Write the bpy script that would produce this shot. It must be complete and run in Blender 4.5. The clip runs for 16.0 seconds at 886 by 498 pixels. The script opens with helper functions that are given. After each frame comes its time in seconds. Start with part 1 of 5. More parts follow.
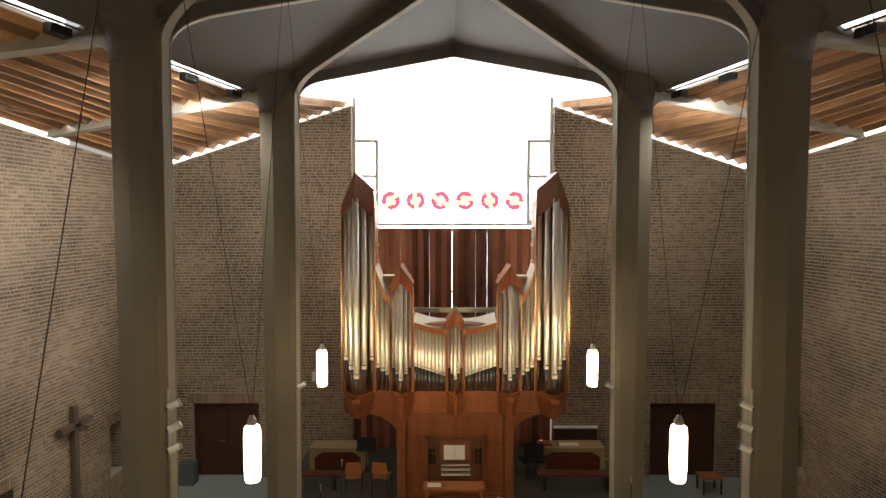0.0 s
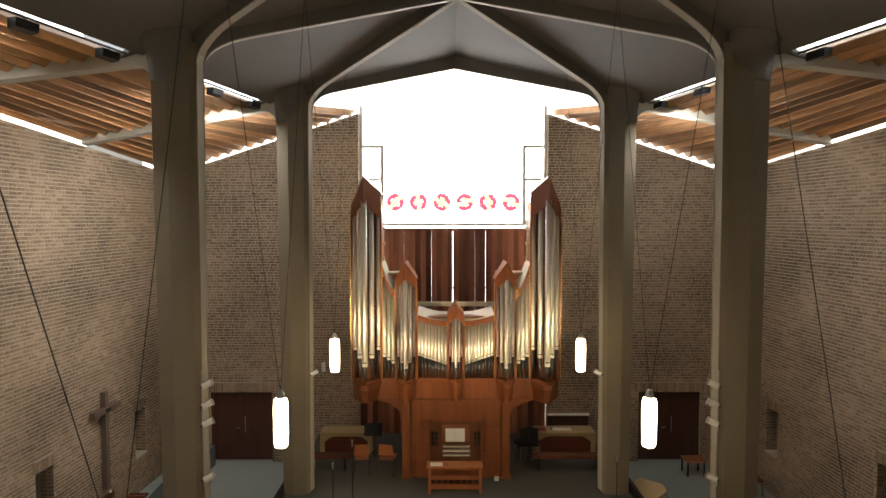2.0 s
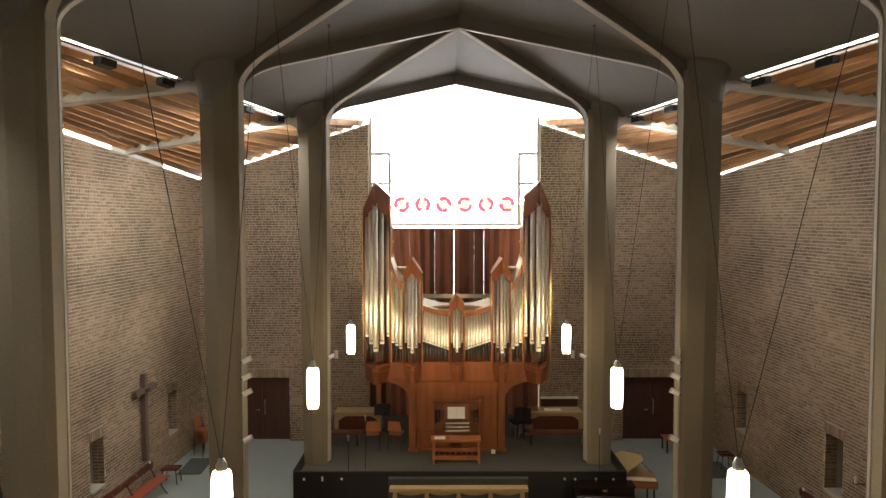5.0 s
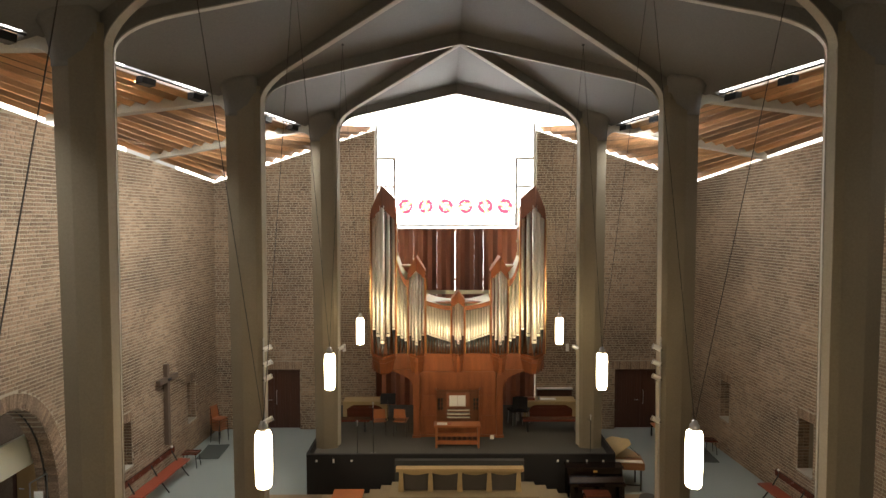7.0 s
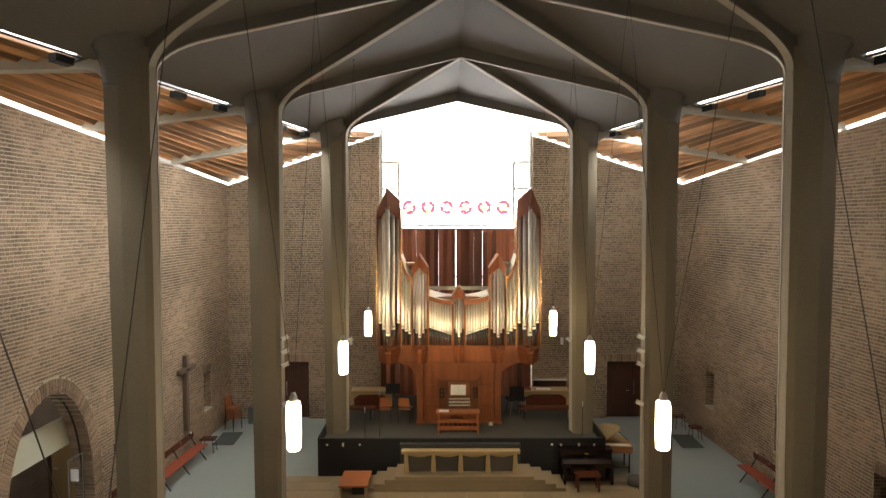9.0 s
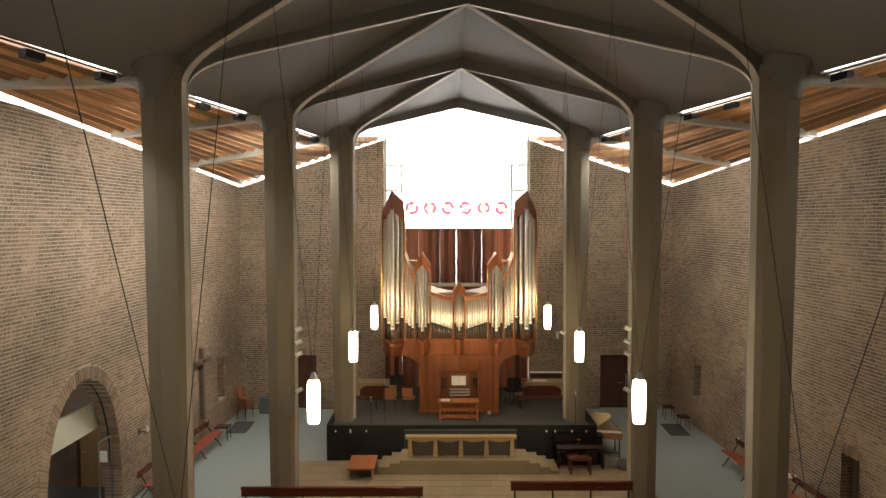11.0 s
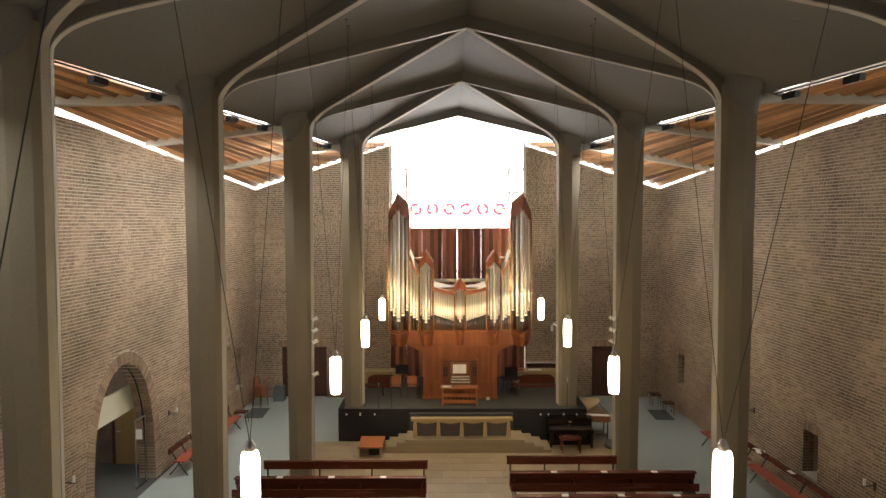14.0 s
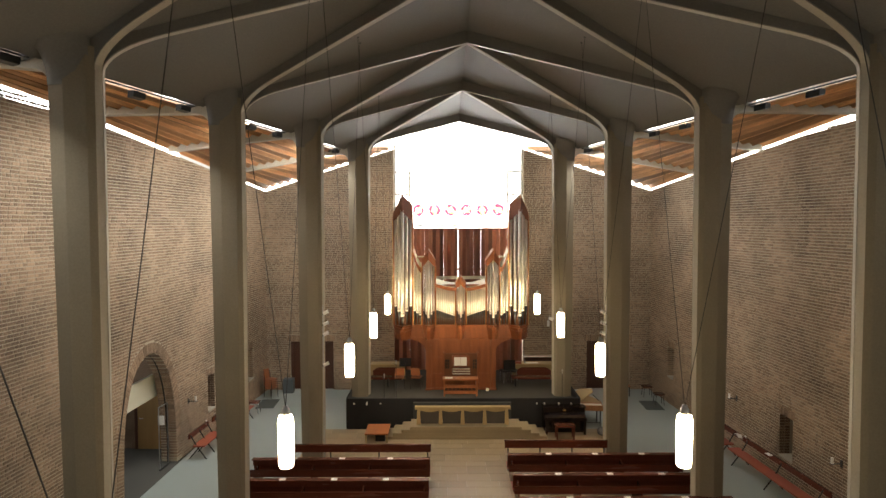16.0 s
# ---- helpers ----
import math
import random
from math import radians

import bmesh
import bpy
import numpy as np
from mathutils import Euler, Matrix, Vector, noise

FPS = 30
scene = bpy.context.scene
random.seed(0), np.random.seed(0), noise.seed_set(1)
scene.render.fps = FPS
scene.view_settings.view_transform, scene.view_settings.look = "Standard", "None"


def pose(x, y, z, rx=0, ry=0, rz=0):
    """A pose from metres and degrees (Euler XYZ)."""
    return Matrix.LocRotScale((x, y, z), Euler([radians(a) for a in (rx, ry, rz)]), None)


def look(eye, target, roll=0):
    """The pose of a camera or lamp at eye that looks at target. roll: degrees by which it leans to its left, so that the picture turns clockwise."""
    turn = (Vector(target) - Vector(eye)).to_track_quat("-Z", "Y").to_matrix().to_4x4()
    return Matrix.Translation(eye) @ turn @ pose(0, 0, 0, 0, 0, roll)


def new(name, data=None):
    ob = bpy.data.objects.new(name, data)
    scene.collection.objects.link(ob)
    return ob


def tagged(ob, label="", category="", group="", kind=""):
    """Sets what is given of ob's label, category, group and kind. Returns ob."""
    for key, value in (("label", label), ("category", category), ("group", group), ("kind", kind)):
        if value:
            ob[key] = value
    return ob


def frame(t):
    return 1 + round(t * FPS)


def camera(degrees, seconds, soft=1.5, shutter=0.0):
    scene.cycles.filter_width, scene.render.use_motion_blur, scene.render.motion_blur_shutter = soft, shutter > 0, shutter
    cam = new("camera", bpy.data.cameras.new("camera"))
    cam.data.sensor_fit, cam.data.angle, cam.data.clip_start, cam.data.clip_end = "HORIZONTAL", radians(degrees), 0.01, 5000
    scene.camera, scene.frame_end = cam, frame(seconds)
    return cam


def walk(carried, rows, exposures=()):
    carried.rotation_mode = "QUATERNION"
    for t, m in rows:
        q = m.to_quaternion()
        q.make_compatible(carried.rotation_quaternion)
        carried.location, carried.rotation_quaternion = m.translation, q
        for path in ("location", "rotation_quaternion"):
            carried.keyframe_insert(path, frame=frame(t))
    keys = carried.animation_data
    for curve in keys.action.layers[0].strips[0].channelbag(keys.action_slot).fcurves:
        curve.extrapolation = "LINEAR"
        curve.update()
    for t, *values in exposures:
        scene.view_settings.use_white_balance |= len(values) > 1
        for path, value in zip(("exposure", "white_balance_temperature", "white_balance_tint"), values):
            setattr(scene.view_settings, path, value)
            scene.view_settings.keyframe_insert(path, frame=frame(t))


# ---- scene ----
# ---------------------------------------------------------------- camera
cam = camera(73.7, 16.0, soft=1.5)
# seconds, x, y, z, pitch, roll, yaw: a level pull back down the nave
ROWS = [
    (0.0, -0.250, 0.000, 7.550, -2.840, 0.000, -0.000),
    (0.5, -0.261, -0.281, 7.554, -2.847, 0.030, -0.007),
    (1.0, -0.268, -0.572, 7.548, -2.818, 0.010, -0.007),
    (1.5, -0.272, -0.863, 7.547, -2.803, 0.050, 0.007),
    (2.0, -0.286, -1.157, 7.558, -2.825, 0.050, 0.000),
    (2.5, -0.300, -1.452, 7.564, -2.833, 0.050, -0.015),
    (3.0, -0.309, -1.753, 7.563, -2.818, 0.050, -0.007),
    (3.5, -0.313, -2.058, 7.558, -2.796, 0.060, -0.000),
    (4.0, -0.321, -2.366, 7.559, -2.788, 0.070, 0.015),
    (6.5, -0.382, -3.870, 7.570, -2.736, 0.080, 0.067),
    (7.0, -0.401, -4.179, 7.575, -2.729, 0.080, 0.052),
    (7.5, -0.422, -4.480, 7.575, -2.722, 0.070, 0.030),
    (8.0, -0.448, -4.779, 7.572, -2.714, 0.080, -0.000),
    (8.5, -0.463, -5.083, 7.573, -2.707, 0.090, -0.015),
    (9.0, -0.477, -5.388, 7.576, -2.707, 0.090, -0.015),
    (11.5, -0.506, -6.810, 7.581, -2.699, 0.080, 0.067),
    (12.0, -0.506, -7.081, 7.582, -2.692, 0.090, 0.096),
    (12.5, -0.520, -7.348, 7.579, -2.677, 0.100, 0.096),
    (13.0, -0.540, -7.617, 7.579, -2.685, 0.100, 0.074),
    (13.5, -0.541, -7.898, 7.573, -2.670, 0.110, 0.096),
    (14.0, -0.550, -8.188, 7.569, -2.655, 0.130, 0.104),
    (14.5, -0.565, -8.475, 7.564, -2.633, 0.130, 0.104),
    (15.0, -0.580, -8.773, 7.556, -2.596, 0.130, 0.104),
    (15.5, -0.604, -9.085, 7.550, -2.581, 0.140, 0.096),
    (16.0, -0.622, -9.426, 7.551, -2.581, 0.140, 0.089),
]
walk(cam, [(t, pose(x, y, z, 90 + p, r, w)) for t, x, y, z, p, r, w in ROWS], exposures=[(0.0, -0.32), (4.0, -0.10), (8.0, 0.13), (12.0, 0.29), (16.0, 0.42)])

# ---------------------------------------------------------------- light
world = bpy.data.worlds.new("sky")
scene.world = world
world.use_nodes = True
wn = world.node_tree.nodes
sky = wn.new("ShaderNodeTexSky")
sky.sky_type = "NISHITA"
sky.sun_disc = False
sky.sun_elevation, sky.sun_rotation = radians(38), radians(20)
sky.dust_density, sky.air_density = 6.0, 1.5
pale = wn.new("ShaderNodeHueSaturation")
pale.inputs["Saturation"].default_value = 0.3
world.node_tree.links.new(sky.outputs[0], pale.inputs["Color"])
wn["Background"].inputs["Strength"].default_value = 0.15
world.node_tree.links.new(pale.outputs[0], wn["Background"].inputs["Color"])
sun = new("sun", bpy.data.lights.new("sun", "SUN"))
sun.data.energy, sun.data.angle, sun.data.color = 0.8, radians(12), (1.0, 0.96, 0.9)
sun.matrix_world = look((50, 30, 45), (0, 6, 5))


def area(name, x, y, z, rx, ry, rz, w, h, power, color):
    ob = new(name, bpy.data.lights.new(name, "AREA"))
    ob.data.shape, ob.data.size, ob.data.size_y, ob.data.energy, ob.data.color = "RECTANGLE", w, h, power, color
    ob.matrix_world = pose(x, y, z, rx, ry, rz)
    return ob


# daylight that comes in through the gable window, a window at the rear of each side wall and the glazed strips at the wall heads
area("window_daylight", 0.04, 18.6, 9.8, -90, 0, 0, 5.2, 3.9, 520, (1.0, 0.98, 0.95))
for side in (-1, 1):
    area("side_daylight", side * 10.45, -5.45, 6.5, 0, side * 90, 0, 4.8, 3.0, 42, (0.86, 1.0, 0.97))
for side, power in ((-1, 60), (1, 40)):
    # the strip falls with the wall head towards the gable and runs level further back
    area("strip_daylight", side * 8.93, 9.8, 9.70, -5.3, side * 82, side * 3.3, 0.07, 14.0, power, (1.0, 0.95, 0.86))
    area("strip_daylight", side * 9.70, -3.0, 10.36, 0, side * 82, side * 3.3, 0.07, 10.5, power * 0.6, (1.0, 0.96, 0.9))

# floodlights under the roof slits wash the side walls; cans on the second columns light the organ
for side, power in ((-1, 96), (1, 16)):
    for k in range(4):
        y = 11.3 - 4.12 * k
        x = 4.25 + 0.24 * (13.1 - y)
        ob = area("flood", 0, 0, 0, 0, 0, 0, 0.16, 1.2, power * (1.0, 1.0, 0.8, 0.5)[k], (1.0, 0.96, 0.88))
        ob.data.spread = radians(128)
        ob.matrix_world = look((side * x, y, 9.98), (side * 9.3, y + 0.9, 5.2))
    # one more pair, added to brighten the gable wall
    ob = area("flood", 0, 0, 0, 0, 0, 0, 0.3, 0.6, 115 if side < 0 else 95, (1.0, 0.96, 0.88))
    ob.matrix_world = look((side * 5.1, 12.6, 9.75), (side * 6.0, 16.9, 5.5))
for side in (-1, 1):
    ob = new("can_light", bpy.data.lights.new("can_light", "SPOT"))
    ob.data.energy, ob.data.spot_size, ob.data.spot_blend, ob.data.shadow_soft_size, ob.data.color = 950, radians(54), 0.9, 0.1, (1.0, 0.75, 0.40)
    ob.matrix_world = look((side * 4.12, 8.85, 4.62), (side * 0.8, 13.6, 5.2))
    # the lowest can of each pole is turned down to the stage
    ob = new("can_light", bpy.data.lights.new("can_light", "SPOT"))
    ob.data.energy, ob.data.spot_size, ob.data.spot_blend, ob.data.shadow_soft_size, ob.data.color = 210, radians(80), 1.0, 0.1, (1.0, 0.80, 0.54)
    ob.matrix_world = look((side * 4.02, 8.7, 3.2), (-side * 0.6, 13.2, 1.0))

# ---------------------------------------------------------------- materials


def mat(name, color, rough=0.6, metal=0.0, scale=6.0, vary=0.25, fine=60.0, bump=0.15, stretch=(1, 1, 1), tint=None, per_piece=0.0, spec=0.5, depth=0.01, tight=0.0):
    """A surface with variation at two scales and fine relief."""
    m = bpy.data.materials.new(name)
    m.use_nodes = True
    nt = m.node_tree
    n, l = nt.nodes, nt.links
    b = n["Principled BSDF"]
    b.inputs["Roughness"].default_value = rough
    b.inputs["Metallic"].default_value = metal
    b.inputs["Specular IOR Level"].default_value = spec
    co = n.new("ShaderNodeTexCoord")
    mp = n.new("ShaderNodeMapping")
    mp.inputs["Scale"].default_value = stretch
    l.new(co.outputs["Object"], mp.inputs["Vector"])
    big, small = n.new("ShaderNodeTexNoise"), n.new("ShaderNodeTexNoise")
    big.inputs["Scale"].default_value, small.inputs["Scale"].default_value = scale * 0.25, fine
    big.inputs["Detail"].default_value, small.inputs["Detail"].default_value = 5, 4
    l.new(mp.outputs[0], big.inputs["Vector"])
    l.new(mp.outputs[0], small.inputs["Vector"])
    mix = n.new("ShaderNodeMath")
    mix.operation = "ADD"
    l.new(big.outputs["Fac"], mix.inputs[0])
    l.new(small.outputs["Fac"], mix.inputs[1])
    ramp = n.new("ShaderNodeValToRGB")
    c2 = tint if tint else color
    lo = [max(0.0, c * (1 - vary)) for c in color]
    hi = [min(1.0, c * (1 + vary)) for c in c2]
    ramp.color_ramp.elements[0].position, ramp.color_ramp.elements[1].position = 0.3 + tight, 0.7 - tight
    ramp.color_ramp.elements[0].color, ramp.color_ramp.elements[1].color = (*lo, 1), (*hi, 1)
    half = n.new("ShaderNodeMath")
    half.operation = "MULTIPLY"
    half.inputs[1].default_value = 0.5
    l.new(mix.outputs[0], half.inputs[0])
    l.new(half.outputs[0], ramp.inputs["Fac"])
    out = ramp.outputs["Color"]
    if per_piece:
        info, geo = n.new("ShaderNodeObjectInfo"), n.new("ShaderNodeNewGeometry")
        add, fr = n.new("ShaderNodeMath"), n.new("ShaderNodeMath")
        add.operation, fr.operation = "ADD", "FRACT"
        l.new(info.outputs["Random"], add.inputs[0])
        l.new(geo.outputs["Random Per Island"], add.inputs[1])
        l.new(add.outputs[0], fr.inputs[0])
        rng = n.new("ShaderNodeMapRange")
        rng.inputs["To Min"].default_value, rng.inputs["To Max"].default_value = 1 - per_piece, 1 + per_piece
        l.new(fr.outputs[0], rng.inputs["Value"])
        hsv = n.new("ShaderNodeHueSaturation")
        l.new(rng.outputs[0], hsv.inputs["Value"])
        l.new(out, hsv.inputs["Color"])
        out = hsv.outputs["Color"]
    l.new(out, b.inputs["Base Color"])
    rr = n.new("ShaderNodeMapRange")
    rr.inputs["To Min"].default_value, rr.inputs["To Max"].default_value = max(0.02, rough * 0.8), min(1.0, rough * 1.2)
    l.new(big.outputs["Fac"], rr.inputs["Value"])
    l.new(rr.outputs[0], b.inputs["Roughness"])
    if bump:
        bp = n.new("ShaderNodeBump")
        bp.inputs["Strength"].default_value, bp.inputs["Distance"].default_value = bump, depth
        l.new(small.outputs["Fac"], bp.inputs["Height"])
        l.new(bp.outputs[0], b.inputs["Normal"])
    return m


def glow(name, color, strength):
    m = bpy.data.materials.new(name)
    m.use_nodes = True
    b = m.node_tree.nodes["Principled BSDF"]
    b.inputs["Base Color"].default_value = (*color, 1)
    b.inputs["Emission Color"].default_value = (*color, 1)
    b.inputs["Emission Strength"].default_value = strength
    return m


def glass(name, color=(1, 1, 1), rough=0.0):
    m = bpy.data.materials.new(name)
    m.use_nodes = True
    b = m.node_tree.nodes["Principled BSDF"]
    b.inputs["Base Color"].default_value = (*color, 1)
    b.inputs["Transmission Weight"].default_value = 1
    b.inputs["Roughness"].default_value = rough
    b.inputs["IOR"].default_value = 1.1
    return m


BRICK = mat("brick_brown", (0.205, 0.146, 0.103), 0.85, scale=2.2, vary=0.38, fine=40, bump=0.4, tint=(0.285, 0.203, 0.140), per_piece=0.24, spec=0.2, tight=0.08)
MORTAR = mat("mortar", (0.43, 0.375, 0.29), 0.95, scale=3, vary=0.2, fine=80, bump=0.4, spec=0.2)
CONCRETE = mat("painted_concrete", (0.212, 0.183, 0.134), 0.75, scale=2.5, vary=0.13, fine=30, bump=0.15, spec=0.3)
CONCRETE_LIGHT = mat("pale_concrete", (0.42, 0.385, 0.32), 0.75, scale=2.5, vary=0.1, fine=30, bump=0.1, spec=0.3)
BEAM_PAINT = mat("beam_paint", (0.58, 0.56, 0.49), 0.7, scale=2.5, vary=0.12, fine=30, bump=0.1, spec=0.3)
PLASTER = mat("roof_plaster", (0.18, 0.175, 0.166), 0.9, scale=1.2, vary=0.13, fine=25, bump=0.1, spec=0.2)
ROOF_WOOD = mat("roof_wood", (0.44, 0.225, 0.10), 0.5, scale=4, vary=0.3, fine=40, bump=0.1, stretch=(6, 0.5, 6), tint=(0.56, 0.33, 0.165), per_piece=0.62)
FLOOR_M = mat("floor_linoleum", (0.31, 0.36, 0.35), 0.36, scale=1.5, vary=0.16, fine=40, bump=0.04)
FLAG = mat("flagstone", (0.30, 0.235, 0.15), 0.5, scale=5, vary=0.18, fine=50, bump=0.12, per_piece=0.12)
STONE = mat("sandstone", (0.225, 0.178, 0.112), 0.7, scale=5, vary=0.15, fine=50, bump=0.2, per_piece=0.12)
CARPET = mat("dark_carpet", (0.085, 0.085, 0.078), 0.95, scale=2, vary=0.25, fine=220, bump=0.4, spec=0.1)
BLACK = mat("black_cloth", (0.009, 0.009, 0.011), 0.8, scale=3, vary=0.3, fine=150, bump=0.2)
ORGAN = mat("organ_oak", (0.200, 0.062, 0.026), 0.36, scale=5, vary=0.25, fine=25, bump=0.08, stretch=(6, 6, 0.6), tint=(0.25, 0.085, 0.033))
ORGAN_DARK = mat("organ_oak_dark", (0.16, 0.06, 0.025), 0.45, scale=5, vary=0.25, fine=25, bump=0.08, stretch=(6, 6, 0.6))
FIN = mat("brown_fin", (0.27, 0.105, 0.062), 0.45, scale=4, vary=0.3, fine=20, bump=0.06, stretch=(6, 6, 0.4), per_piece=0.5)
PEW = mat("pew_wood", (0.105, 0.032, 0.020), 0.26, scale=5, vary=0.3, fine=25, bump=0.06, stretch=(0.5, 6, 6))
DOOR_WOOD = mat("door_wood", (0.075, 0.03, 0.018), 0.4, scale=5, vary=0.3, fine=20, bump=0.06, stretch=(6, 6, 0.5))
PALE_WOOD = mat("pale_wood", (0.37, 0.275, 0.14), 0.5, scale=5, vary=0.18, fine=25, bump=0.06, stretch=(0.5, 6, 6))
RED_WOOD = mat("red_wood", (0.30, 0.072, 0.038), 0.4, scale=5, vary=0.2, fine=25, bump=0.05, stretch=(6, 0.5, 6))
CHAIR_WOOD = mat("chair_plywood", (0.36, 0.13, 0.052), 0.4, scale=5, vary=0.2, fine=25, bump=0.05, stretch=(5, 5, 0.6))
PIPE = mat("pipe_tin", (0.92, 0.90, 0.83), 0.36, metal=0.8, scale=3, vary=0.08, fine=14, bump=0.0, stretch=(5, 5, 0.3), per_piece=0.08)
PIPE_FOOT = mat("tin_dark_reflection", (0.16, 0.17, 0.18), 0.35, metal=1.0, scale=3, vary=0.1, fine=14, bump=0.0, per_piece=0.1)
GOLD = mat("gilding", (0.75, 0.5, 0.16), 0.3, metal=1.0, scale=6, vary=0.15, fine=30, bump=0.03)
STEEL = mat("steel", (0.5, 0.5, 0.5), 0.35, metal=1.0, scale=6, vary=0.15, fine=50, bump=0.03)
DARK_METAL = mat("dark_metal", (0.03, 0.03, 0.03), 0.4, metal=0.6, scale=6, vary=0.2, fine=60, bump=0.05)
WHITE = mat("white_paint", (0.78, 0.77, 0.74), 0.45, scale=4, vary=0.06, fine=40, bump=0.03)
PAPER = mat("paper", (0.8, 0.79, 0.75), 0.8, scale=6, vary=0.04, fine=90, bump=0.05)
CROSS_WOOD = mat("cross_wood", (0.13, 0.09, 0.065), 0.6, scale=6, vary=0.25, fine=25, bump=0.15, stretch=(5, 5, 0.5))
CABLE = mat("cable", (0.03, 0.028, 0.026), 0.6, scale=9, vary=0.2, fine=90, bump=0.0)
LAMP_GLASS = glow("lamp_glass", (1.0, 0.78, 0.46), 28.0)
DAY = glow("bright_daylight", (1.0, 1.0, 0.98), 4.0)
PANE = glass("window_glass")
RED_GLASS = glass("red_glass", (0.74, 0.018, 0.03))
PALE_GLASS = glass("cream_glass", (0.95, 0.45, 0.09))
CREAM = mat("cream_panel", (0.62, 0.62, 0.50), 0.6, scale=3, vary=0.06, fine=40, bump=0.03)
YELLOW_WOOD = mat("yellow_door_wood", (0.34, 0.21, 0.085), 0.4, scale=4, vary=0.15, fine=20, bump=0.05, stretch=(5, 5, 0.5))
IVORY = mat("ivory_keys", (0.72, 0.68, 0.58), 0.35, scale=9, vary=0.05, fine=60, bump=0.0)

# ---------------------------------------------------------------- helpers


def thing(name, label, category, at=(0, 0, 0), group="", kind="", turn=0):
    """A top-level empty at the base of a thing."""
    ob = new(name)
    ob.empty_display_size = 0.2
    ob.matrix_world = pose(*at, 0, 0, turn)
    return tagged(ob, label, category, group, kind)


def part(name, bm, material, parent=None, label="", smooth=False, bevel=0.0):
    """Links a bmesh as one mesh object under a thing or a part."""
    if bevel:
        bmesh.ops.bevel(bm, geom=[e for e in bm.edges if len(e.link_faces) == 2 and e.calc_face_angle(0) > 0.5], offset=bevel, segments=2, affect="EDGES", clamp_overlap=True)
    bmesh.ops.recalc_face_normals(bm, faces=bm.faces)
    me = bpy.data.meshes.new(name)
    bm.to_mesh(me)
    bm.free()
    me.materials.append(material)
    if smooth:
        for p in me.polygons:
            p.use_smooth = True
    ob = new(name, me)
    if parent:
        ob.parent = parent
    return tagged(ob, label) if label else ob


def solo(name, bm, material, label, category, group="", kind="", smooth=False, bevel=0.0):
    return tagged(part(name, bm, material, None, "", smooth, bevel), label, category, group, kind)


def box(x0, x1, y0, y1, z0, z1, bm=None):
    bm = bm or bmesh.new()
    v = [bm.verts.new(p) for p in ((x0, y0, z0), (x1, y0, z0), (x1, y1, z0), (x0, y1, z0), (x0, y0, z1), (x1, y0, z1), (x1, y1, z1), (x0, y1, z1))]
    for f in ((0, 3, 2, 1), (4, 5, 6, 7), (0, 1, 5, 4), (1, 2, 6, 5), (2, 3, 7, 6), (3, 0, 4, 7)):
        bm.faces.new([v[i] for i in f])
    return bm


def slab(outline, direction, bm=None):
    """A flat outline (points in order) pushed along a direction."""
    bm = bm or bmesh.new()
    d = Vector(direction)
    a = [bm.verts.new(p) for p in outline]
    b = [bm.verts.new(Vector(p) + d) for p in outline]
    n = len(a)
    bm.faces.new(a)
    bm.faces.new(b[::-1])
    for i in range(n):
        bm.faces.new((a[i], b[i], b[(i + 1) % n], a[(i + 1) % n]))
    return bm


def sweep(points, section, bm=None, up=(0, 0, 1)):
    """A closed section (u sideways, v up) carried along points."""
    bm = bm or bmesh.new()
    pts = [Vector(p) for p in points]
    rings = []
    for i, p in enumerate(pts):
        d = (pts[min(i + 1, len(pts) - 1)] - pts[max(i - 1, 0)]).normalized()
        s = d.cross(Vector(up))
        s = s.normalized() if s.length > 1e-4 else Vector((1, 0, 0))
        w = s.cross(d)
        rings.append([bm.verts.new(p + s * u + w * v) for u, v in section])
    m = len(section)
    for a, b in zip(rings, rings[1:]):
        for j in range(m):
            bm.faces.new((a[j], a[(j + 1) % m], b[(j + 1) % m], b[j]))
    bm.faces.new(rings[0][::-1])
    bm.faces.new(rings[-1])
    return bm


def tube(points, radius, sides=8, bm=None):
    c = [(radius * math.cos(2 * math.pi * i / sides), radius * math.sin(2 * math.pi * i / sides)) for i in range(sides)]
    return sweep(points, c, bm, up=(0.013, 0.021, 1) if abs(points[-1][0] - points[0][0]) + abs(points[-1][1] - points[0][1]) > 1e-3 else (0, 1, 0))


def lathe(profile, at=(0, 0, 0), sides=16, bm=None):
    """Radius and height pairs turned round the upright through at."""
    bm = bm or bmesh.new()
    rings = []
    for r, z in profile:
        rings.append([bm.verts.new((at[0] + r * math.cos(2 * math.pi * i / sides), at[1] + r * math.sin(2 * math.pi * i / sides), at[2] + z)) for i in range(sides)])
    for a, b in zip(rings, rings[1:]):
        for j in range(sides):
            bm.faces.new((a[j], a[(j + 1) % sides], b[(j + 1) % sides], b[j]))
    bm.faces.new(rings[0][::-1])
    bm.faces.new(rings[-1])
    return bm


# ---------------------------------------------------------------- plan
BACK = 17.0          # face of the gable wall behind the organ
REAR = -12.0         # plain closing wall behind the viewer
COLS = [13.1 - 4.12 * k for k in range(6)]
HALF = [3.50, 4.42, 5.46, 6.5, 7.5, 8.5]      # inner face of the columns from the axis
INSET = [0.0, 0.05, 0.05, 0.03, 0.08, 0.08]   # the east row stands a little closer in
APEX_Y = [15.55 - 4.22 * k for k in range(6)]
APEX_Z = [11.78 + 0.36 * k for k in range(6)]
SPRING = 10.1
EAVE = 10.45
CX = 0.03            # axis of nave and organ


def half(k, s):
    return HALF[k] - (INSET[k] if s > 0 else 0.0)


def wall_x(y):
    return 8.62 + 0.058 * (BACK - y)


